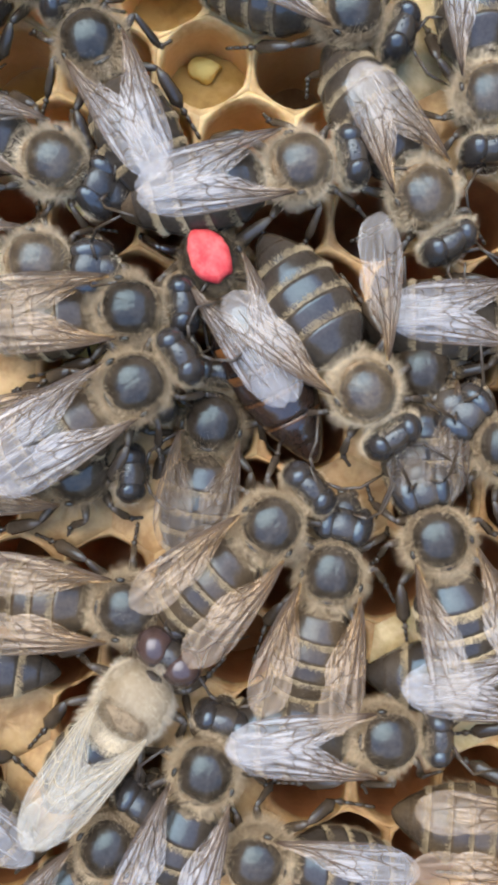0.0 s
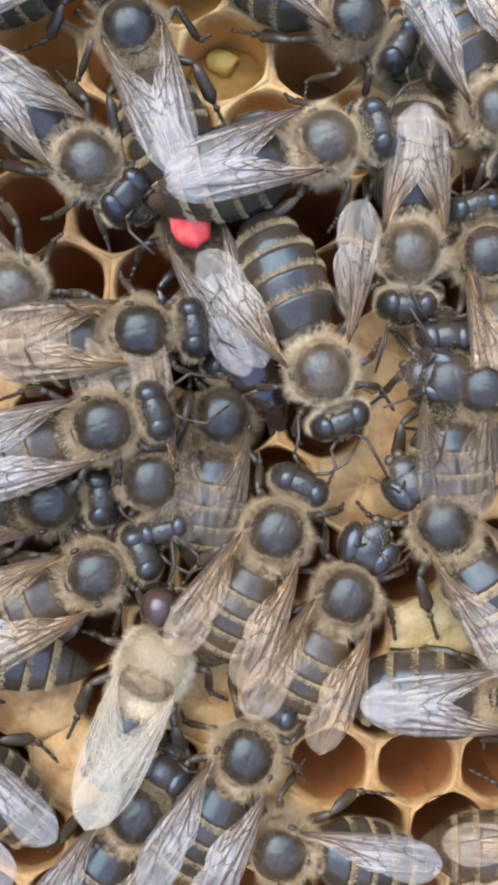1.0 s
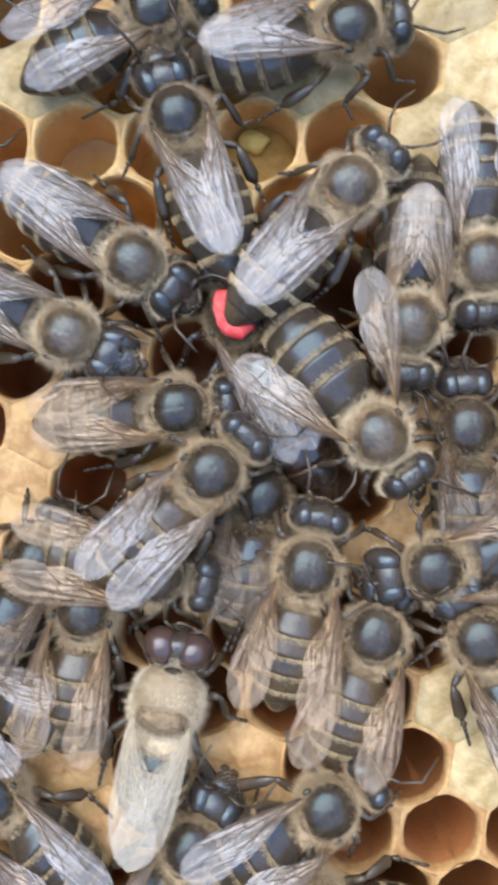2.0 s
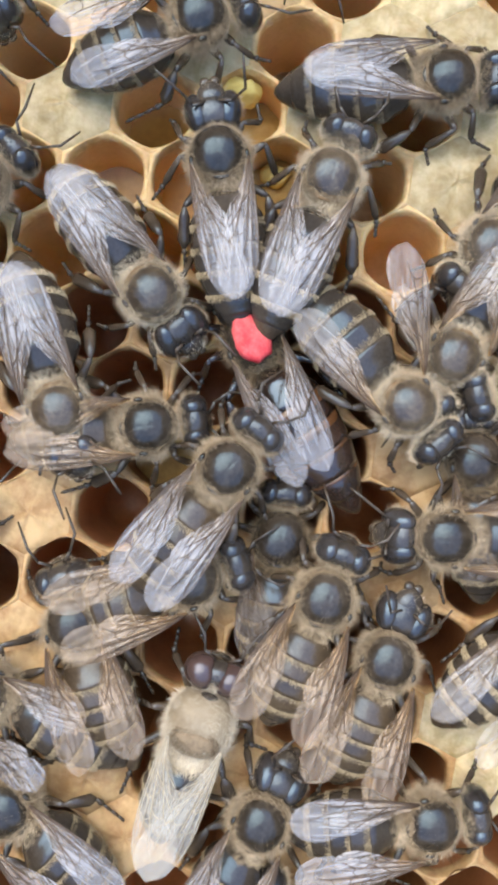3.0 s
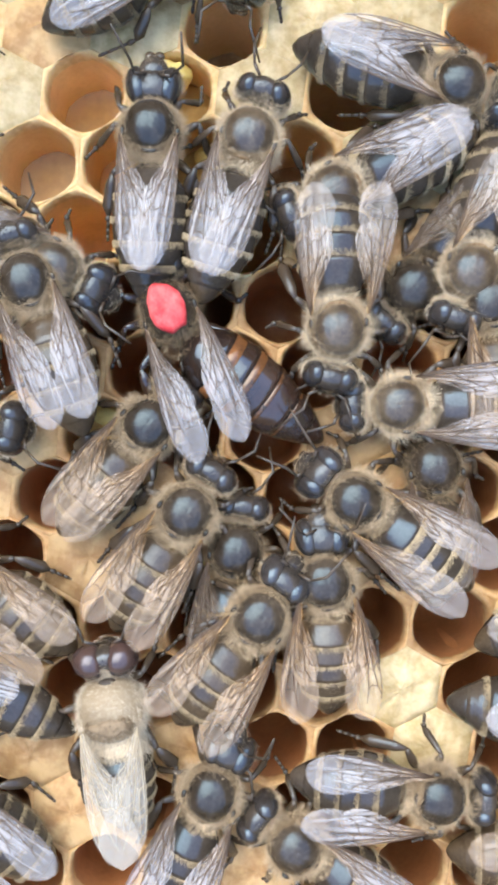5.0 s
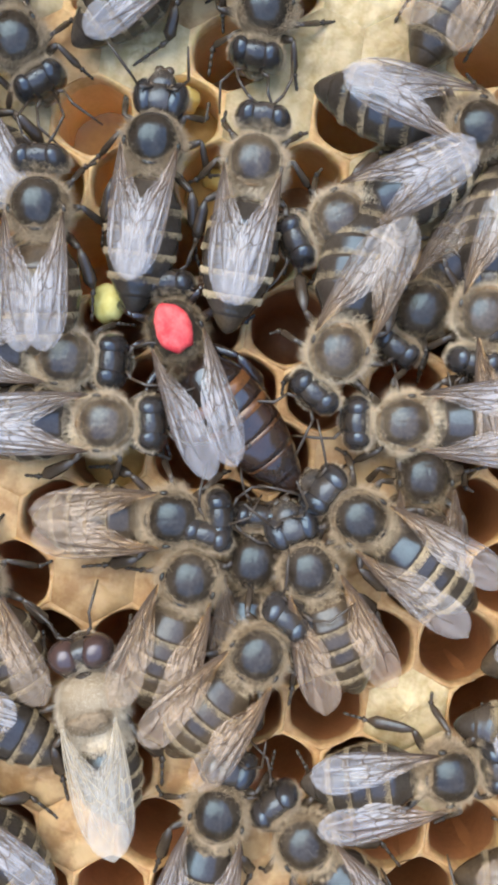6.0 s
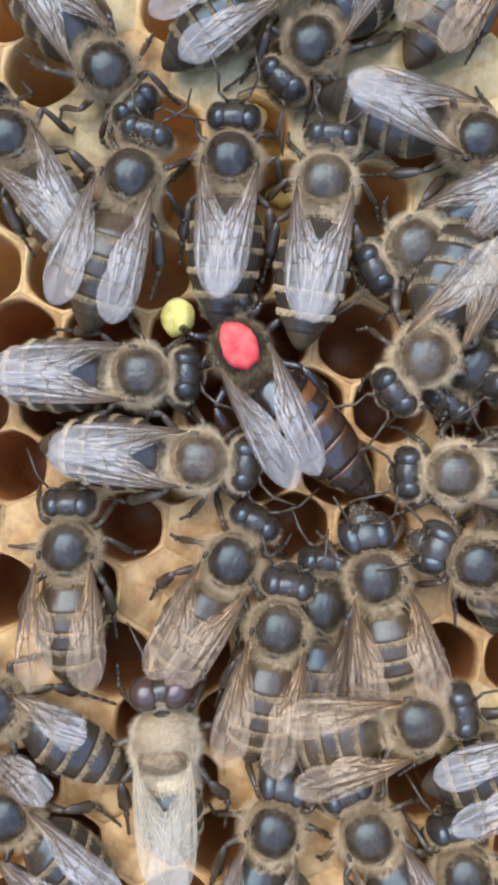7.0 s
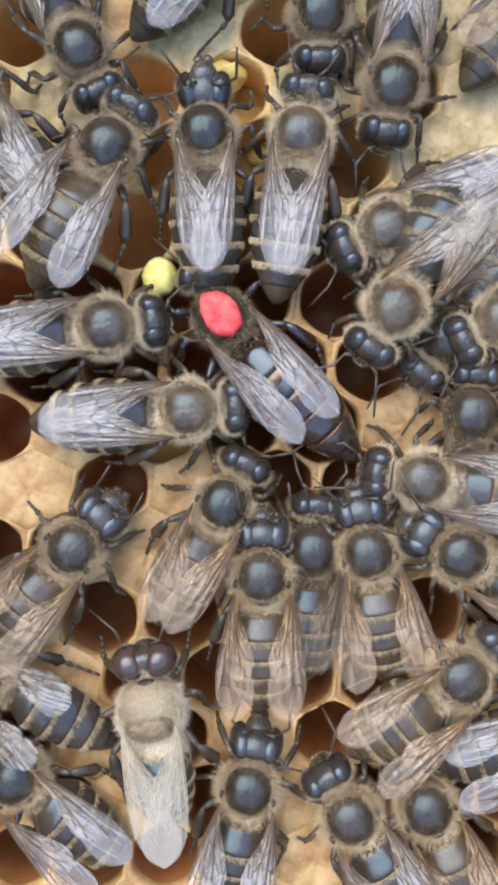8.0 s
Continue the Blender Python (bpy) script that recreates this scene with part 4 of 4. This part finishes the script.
    walk(bees["b7"], track((0, -9.6, 6.6, 0.8, -5), (0.5, -11.7, 6.2, 0.8, -20), (1, -12.4, 4.6, 0.8, -46), (1.5, -10.8, 7.7, 0.8, -36), (2, -11.6, 6.6, 0.8, -25), (3.5, -14.5, 2.9, 0.8, -89), (4, -15.4, 2.2, 0.8, -84), (4.5, -17.7, 2.0, 0.8, -40), (6, -7.4, 3.4, 0.8, -0), (6.5, -6.0, 1.7, 0.8, -5), (7, -6.1, 1.9, 0.8, -5), (7.5, -6.1, 2.2, 0.8, -0), (8, -5.7, 2.4, 0.8, 4)))
    walk(bees["b9"], track((0, -4.5, 4.0, 0.8, 5), (0.5, -4.6, 2.1, 0.8, 8), (1, -5.2, 2.0, 0.9, 7), (1.5, -4.7, 2.0, 0.6, 7), (2, -5.2, 2.2, 0.0, 5), (3.5, -9.4, 3.1, 0.0, 11), (4, -3.5, 2.3, 0.0, 58), (4.5, -4.7, 2.4, 0.0, 66), (6, -3.3, -2.6, 0.0, 2), (6.5, -3.7, -5.0, 0.0, 36), (7, -4.0, -4.6, 0.0, 60), (7.5, -3.4, -3.7, 0.0, 52), (8, -3.5, -3.7, 0.0, 61)))
    walk(bees["drone"], track((0, -4.3, -17.7, 0.6, 52), (0.5, -4.7, -17.7, 0.6, 60), (1, -4.6, -16.6, 0.6, 67), (1.5, -5.5, -16.0, 0.6, 77), (2, -5.7, -14.8, 0.6, 78), (3.5, -4.7, -15.9, 0.6, 69), (4, -6.4, -17.1, 0.6, 73), (4.5, -6.4, -16.8, 0.6, 88), (6, -8.2, -14.0, 0.6, 102), (6.5, -9.0, -15.3, 0.6, 105), (7, -8.1, -15.7, 0.6, 94), (7.5, -7.9, -15.7, 0.6, 90), (8, -8.2, -16.5, 0.6, 97)))
    walk(bees["b11"], track((0, -19.0, -15.4, 0.0, 172), (0.5, -18.8, -13.9, 0.0, 165), (1, -18.5, -15.3, 0.0, 167), (1.5, -18.4, -15.1, 0.0, 164), (2, -18.4, -13.7, 0.0, 155), (3.5, -18.2, -13.5, 0.0, 151), (4, -18.2, -13.2, 0.0, 151), (4.5, -18.1, -13.0, 0.0, 150), (6, -18.7, -13.4, 0.0, 150), (6.5, -18.8, -14.1, 0.0, 150), (7, -18.9, -13.8, 0.0, 150), (7.5, -18.7, -13.7, 0.0, 150), (8, -19.1, -14.3, 0.0, 149)))
    walk(bees["b12"], track((0, -17.0, -21.2, 0.0, 135), (0.5, -17.4, -21.1, 0.0, 135), (1, -17.2, -21.0, 0.0, 134), (1.5, -16.7, -21.6, 0.0, 134), (2, -16.1, -20.8, 0.0, 135), (3.5, -17.1, -21.2, 0.0, 139), (4, -17.0, -21.6, 0.0, 139), (4.5, -17.3, -21.4, 0.0, 138), (6, -17.9, -20.8, 0.0, 138), (6.5, -18.2, -21.0, 0.0, 138), (7, -18.1, -20.7, 0.0, 138), (7.5, -17.5, -21.7, 0.0, 138), (8, -17.0, -21.1, 0.0, 139)))
    walk(bees["b13"], track((0, -0.4, -21.8, 0.4, 70), (0.5, -0.5, -21.2, 0.4, 67), (1, 0.5, -21.9, 0.4, 61), (1.5, 1.3, -21.6, 0.4, 55), (2, 3.5, -21.1, 0.4, 32), (3.5, 11.4, -21.2, 0.4, 4), (4, 12.5, -21.1, 0.4, 1), (4.5, 13.3, -21.7, 0.4, -5), (6, 14.1, -18.6, 0.4, 8), (6.5, 14.7, -16.0, 0.4, 25), (7, 17.1, -16.1, 0.4, 20), (7.5, 18.4, -18.1, 0.4, 20), (8, 18.6, -17.9, 0.4, 19)))
    walk(bees["b14"], track((0, -5.9, -26.1, 0.0, 50), (0.5, -6.3, -26.0, 0.0, 52), (1, -5.8, -25.4, 0.0, 57), (1.5, -6.5, -25.2, 0.0, 54), (2, -4.4, -23.6, 0.0, 60), (3.5, -0.9, -21.4, 0.0, 66), (4, -1.3, -21.5, 0.0, 71), (4.5, -0.8, -21.6, 0.0, 65), (6, -0.4, -21.3, 0.0, 75), (6.5, -0.8, -21.7, 0.0, 78), (7, -1.3, -21.6, 0.0, 75), (7.5, -1.6, -22.0, 0.0, 83), (8, -2.1, -22.0, 0.0, 79)))
    walk(bees["b15"], track((0, 2.5, -26.9, 0.0, 170), (0.5, 2.2, -26.7, 0.0, 170), (1, 2.5, -27.5, 0.0, 169), (1.5, 3.0, -26.9, 0.0, 169), (2, 2.9, -27.1, 0.0, 165), (3.5, 2.0, -27.3, 0.0, 156), (4, 2.6, -27.4, 0.0, 153), (4.5, 4.4, -26.3, 0.0, 150), (6, 5.1, -23.1, 0.0, 130), (6.5, 5.0, -22.6, 0.0, 122), (7, 4.8, -21.9, 0.0, 118), (7.5, 3.8, -24.7, 0.0, 150), (8, 4.5, -23.9, 0.0, 121)))
    walk(bees["b16"], track((0, 6.7, -10.8, 0.2, 76), (0.5, 5.7, -11.1, 0.2, 73), (1, 6.3, -13.0, 0.2, 63), (1.5, 6.2, -12.3, 0.2, 59), (2, 6.4, -11.1, 0.2, 72), (3.5, 6.6, -11.4, 0.2, 66), (4, 6.8, -11.2, 0.2, 63), (4.5, 7.1, -9.9, 0.2, 75), (6, 5.4, -5.9, 0.2, 112), (6.5, 5.2, -6.0, 0.2, 110), (7, 5.2, -5.6, 0.2, 102), (7.5, 6.1, -7.6, 0.2, 100), (8, 5.7, -6.9, 0.2, 99)))
    walk(bees["b17"], track((0, 12.6, -8.9, 0.6, 105), (0.5, 13.6, -10.0, 0.6, 130), (1, 11.8, -9.0, 0.6, 124), (1.5, 10.8, -9.4, 0.6, 142), (2, 12.5, -11.3, 0.6, 116), (2.75, 15.5, -9.6, 0.6, 65), (3.5, 18.2, -8.2, 0.6, 21), (4, 20.5, -8.8, 0.6, 21), (4.5, 25.5, -9.1, 0.6, 20), (8, 25.5, -9.1, 0.6, 20)))
    walk(bees["b18"], track((0, 16.5, -3.7, 0.5, 140), (0.5, 13.8, -0.7, 0.5, 140), (1, 14.2, -1.3, 0.5, 164), (1.5, 12.5, -4.3, 0.5, 174), (2, 9.9, -7.2, 0.5, 190), (3.5, 10.1, -2.0, 0.5, 169), (4, 9.7, -1.8, 0.5, 156), (4.5, 9.0, -3.0, 0.5, 145), (6, 8.6, -2.6, 0.5, 142), (6.5, 11.4, -3.8, 0.5, 150), (7, 11.6, -4.6, 0.5, 160), (7.5, 11.5, -5.8, 0.5, 150), (8, 11.6, -7.0, 0.5, 149)))
    walk(bees["b19"], track((0, 15.7, 16.1, 0.2, -85), (0.5, 14.2, 17.1, 0.2, -75), (1, 15.2, 14.6, 0.2, -63), (1.5, 13.0, 13.0, 0.2, -91), (2, 12.9, 10.8, 0.2, -88), (2.75, 14.2, 7.7, 0.2, -139), (3.5, 15.3, 4.0, 0.2, -189), (4, 14.1, 4.2, 0.2, -169), (4.5, 11.6, 3.0, 0.2, -180), (6, 11.4, 3.4, 0.2, -180), (6.5, 10.5, 3.0, 0.2, -182), (7, 10.2, 1.1, 0.2, -180), (7.5, 9.3, -0.7, 0.2, -180), (8, 9.3, -2.2, 0.2, -189)))
    walk(bees["b20"], track((0, 12.1, 0.7, -0.9, 90), (0.5, 11.8, 0.9, -0.9, 92), (1, 12.3, -0.9, 0.0, 91), (1.5, 12.3, 0.4, -0.9, 89), (2, 12.2, 1.0, -0.9, 92), (3.5, 12.0, 1.2, -0.9, 96), (4, 11.4, 1.7, -0.9, 96), (4.5, 14.3, -1.1, -0.9, 95), (6, 12.8, -0.1, -0.9, 90), (6.5, 13.0, 0.1, -0.9, 90), (7, 13.4, -0.3, -0.9, 90), (7.5, 13.2, 2.9, -0.9, 88), (8, 12.8, 1.9, -0.9, 84)))
    walk(bees["b21"], track((0, 0.0, -2.3, -1.2, 80), (0.5, 0.3, -2.4, -1.2, 80), (1, -0.7, -2.7, -1.2, 79), (1.5, -0.4, -2.7, -1.2, 79), (2, -0.3, -3.1, -1.2, 80), (3.5, 0.3, -4.4, -1.2, 86), (4, 2.3, -4.5, -1.2, 81), (4.5, 0.9, -6.6, -1.2, 80), (6, 1.9, -5.6, -1.2, 85), (6.5, 1.5, -6.2, -1.2, 85), (7, 1.8, -7.7, -1.2, 85), (7.5, 2.1, -8.1, -1.2, 85), (8, 2.3, -6.9, -1.2, 84)))
    walk(bees["b23"], track((0, -5.9, -1.6, -0.4, 20), (0.5, -7.0, -3.4, -0.4, -10), (1, -4.8, -6.2, 0.0, -76), (1.5, -3.9, -6.4, 0.4, -89), (2, -6.5, -7.5, 0.4, -12), (3.5, -3.7, -5.6, 0.4, 26), (4, -0.9, -4.7, 0.4, 41), (4.5, -1.6, -3.5, 0.4, 50), (6, -2.1, -6.4, 0.4, 70), (6.5, -1.2, -10.0, 0.4, 72), (7, -1.0, -8.8, 0.4, 78), (7.5, 0.2, -7.9, 0.4, 74), (8, -1.1, -8.3, 0.4, 89)))
    walk(bees["b24"], track((0, -4.9, -12.7, 0.0, -5), (0.5, -7.8, -11.3, 0.0, 22), (1, -8.1, -11.6, 0.0, 24), (1.5, -9.1, -10.4, 0.0, 74), (2, -10.7, -9.8, 0.0, 80), (3.5, -14.0, -9.3, 0.0, 126), (4, -15.5, -9.5, 0.0, 139), (4.5, -16.3, -7.4, 0.0, 142), (6, -16.0, -6.8, 0.0, 115), (6.5, -15.3, -6.4, 0.0, 92), (7, -14.4, -3.8, 0.0, 90), (7.5, -12.9, -4.1, 0.0, 70), (8, -13.2, -6.4, 0.0, 49)))
    walk(bees["b25"], track((0, -7.6, -5.1, 0.0, -0), (0.5, -8.8, -6.5, 0.0, 5), (1, -10.7, -7.4, 0.0, 4), (1.5, -11.3, -7.0, 0.0, 4), (2, -13.6, -6.9, 0.0, 60), (3.5, -23.6, -2.9, 0.0, 61), (8, -23.6, -2.9, 0.0, 61)))
    walk(bees["b27"], track((0, 12.0, 10.4, 0.3, -60), (0.5, 11.7, 7.1, 0.3, -85), (1, 10.1, 6.6, 0.3, -93), (1.5, 8.1, 6.4, 0.3, -96), (2, 8.6, 7.2, 0.3, -95), (3.5, 10.9, 8.0, 0.3, -149), (4, 12.0, 11.2, 0.3, -179), (4.5, 15.0, 11.9, 0.3, -125), (6, 16.3, 10.2, 0.3, -100), (6.5, 16.0, 10.3, 0.3, -100), (7, 15.1, 8.9, 0.3, -120), (7.5, 14.5, 8.3, 0.3, -150), (8, 14.5, 8.1, 0.3, -151)))
    walk(bees["b28"], track((0, 22.8, 11.5, 0.4, -120), (2, 17.4, 14.3, 0.4, -125), (3.5, 9.3, 14.5, 0.4, -129), (4, 6.9, 15.1, 0.4, -141), (4.5, 7.4, 16.3, 0.4, -152), (6, 7.3, 16.1, 0.4, -155), (6.5, 7.5, 15.8, 0.4, -155), (7, 7.6, 15.5, 0.4, -150), (7.5, 7.2, 14.0, 0.4, -155), (8, 7.1, 13.8, 0.4, -156)))
    walk(bees["b31"], track((0, 8.0, 20.8, 0.2, -20), (0.5, 5.7, 20.0, 0.2, -58), (1, 7.1, 19.9, 0.2, -31), (1.5, 7.4, 21.2, 0.2, -11), (2, 5.1, 24.9, 0.2, 10), (3.5, 12.1, 24.2, 0.2, -4), (4, 12.9, 23.4, 0.2, -9), (4.5, 14.0, 23.5, 0.2, -15), (6, 15.9, 21.8, 0.2, -18), (6.5, 11.7, 23.4, 0.2, -12), (7, 11.5, 22.3, 0.2, -20), (7.5, 8.3, 23.7, 0.2, -92), (8, 7.6, 23.0, 0.2, -99)))
    walk(bees["b32"], track((0, 19.8, 30.4, 0.2, 60), (4.5, 19.8, 38.9, 0.2, 60), (6, 16.9, 34.0, 0.2, 60), (6.5, 14.3, 33.8, 0.2, 58), (7, 12.6, 35.0, 0.2, 55), (7.5, 16.3, 31.0, 0.2, 50), (8, 18.3, 30.0, 0.2, 49)))
    walk(bees["b33"], track((0, 7.3, 37.0, 0.0, -100), (4.5, 1.8, 33.6, 0.0, -100), (6, 2.7, 29.6, 0.0, -102), (6.5, 2.3, 28.9, 0.0, -125), (7, 1.1, 28.5, 0.0, -130), (7.5, 0.6, 27.7, 0.0, -112), (8, 3.0, 27.7, 0.0, -91)))
    walk(bees["b34"], track((0, -18.0, 30.9, 0.0, -60), (4.5, -20.3, 30.9, 0.0, -60), (6, -13.1, 27.6, 0.0, -60), (6.5, -12.3, 26.8, 0.0, -55), (7, -12.1, 26.8, 0.0, -50), (7.5, -12.0, 26.3, 0.0, -60), (8, -12.4, 25.5, 0.0, -66)))
    walk(bees["b35"], track((0, -9.7, 23.6, 0.3, 20), (1.5, -7.2, 24.9, 0.3, 21), (2, -6.6, 26.1, 0.3, 25), (3.5, -5.2, 28.7, 0.3, 21), (4, -4.3, 28.9, 0.3, 21), (4.5, -3.1, 29.9, 0.3, 22), (6, -2.1, 33.1, 0.3, 35), (6.5, -1.2, 33.5, 0.3, 40), (7, -1.0, 32.8, 0.3, 35), (7.5, -0.9, 33.5, 0.3, 40), (8, -2.5, 33.0, 0.3, 44)))
    walk(bees["b36"], track((0, -17.9, 15.0, 0.2, 40), (2, -20.7, 15.8, 0.2, 40), (3.5, -17.8, 18.4, 0.2, 46), (4, -16.9, 18.1, 0.2, 31), (4.5, -18.9, 19.2, 0.2, 60), (6, -16.9, 23.7, 0.2, 125), (6.5, -18.0, 23.0, 0.2, 128), (7, -18.2, 22.3, 0.2, 125), (7.5, -19.4, 22.6, 0.2, 128), (8, -19.1, 22.0, 0.2, 127)))
    walk(bees["b38"], track((0, 16.3, -41.6, 0.0, 100), (6.5, 12.8, -28.6, 0.0, 100), (7, 10.9, -24.4, 0.0, 102), (7.5, 11.7, -24.9, 0.0, 112), (8, 9.4, -23.4, 0.0, 114)))
    walk(bees["b39"], track((0, 18.4, 3.6, 0.0, -0), (0.5, 21.4, 3.7, 0.0, -0), (2, 27.1, 2.8, 0.0, -0), (8, 27.5, 3.3, 0.0, -0)))
    walk(bees["b40"], track((0, 19.3, -25.6, 0.3, -5), (0.5, 18.9, -28.1, 0.3, -3), (1, 19.7, -28.0, 0.3, -1), (1.5, 22.0, -25.9, 0.3, -1), (2, 23.5, -25.9, 0.3, -0), (8, 23.9, -25.9, 0.3, -0)))
    walk(bees["b41"], track((0, 9.7, -20.0, 0.2, -0), (0.5, 12.2, -19.4, 0.2, 22), (1, 15.8, -18.6, 0.2, 1), (1.5, 18.6, -18.4, 0.2, -6), (2, 25.0, -17.1, 0.2, -5), (8, 25.4, -17.0, 0.2, -5)))
    walk(bees["b42"], track((0, 19.3, -16.9, 0.0, -0), (0.5, 23.1, -15.8, 0.0, 10), (1, 26.5, -16.1, 0.0, 9), (8, 26.9, -15.9, 0.0, 9)))
    walk(bees["b44"], track((0, 18.4, 2.3, 0.0, 100), (0.5, 15.1, 5.0, 0.0, 105), (1, 14.6, 6.3, 0.0, 104), (1.5, 16.9, 8.5, 0.0, 99), (2, 17.1, 9.1, 0.0, 100), (8, 17.4, 9.7, 0.0, 100)))
    walk(bees["b45"], track((0, 27.0, 10.0, -1.2, -125), (2, 26.0, 10.0, -1.2, -125), (3.5, 22.0, 9.0, -1.2, -128), (4.5, 12.6, 10.7, -1.2, -132), (6, 12.8, 10.8, -1.2, -125), (6.5, 11.5, 9.9, -1.2, -122), (7, 11.8, 8.1, -1.2, -125), (7.5, 11.8, 6.7, -1.2, -128), (8, 11.4, 7.2, -1.2, -128)))
    # end of the tracks
    for who, bee in bees.items():
        stir(bee, random.Random(who))
        if who in SWINGS:
            sweep(bee, *SWINGS[who])
        if who in BENDS:
            curl_tail(bee, BENDS[who])
        if who in NODS or who in YAWS:
            still = ((0, 0), (8, 0))
            nod(bee, NODS.get(who, still), YAWS.get(who, still))


motions()
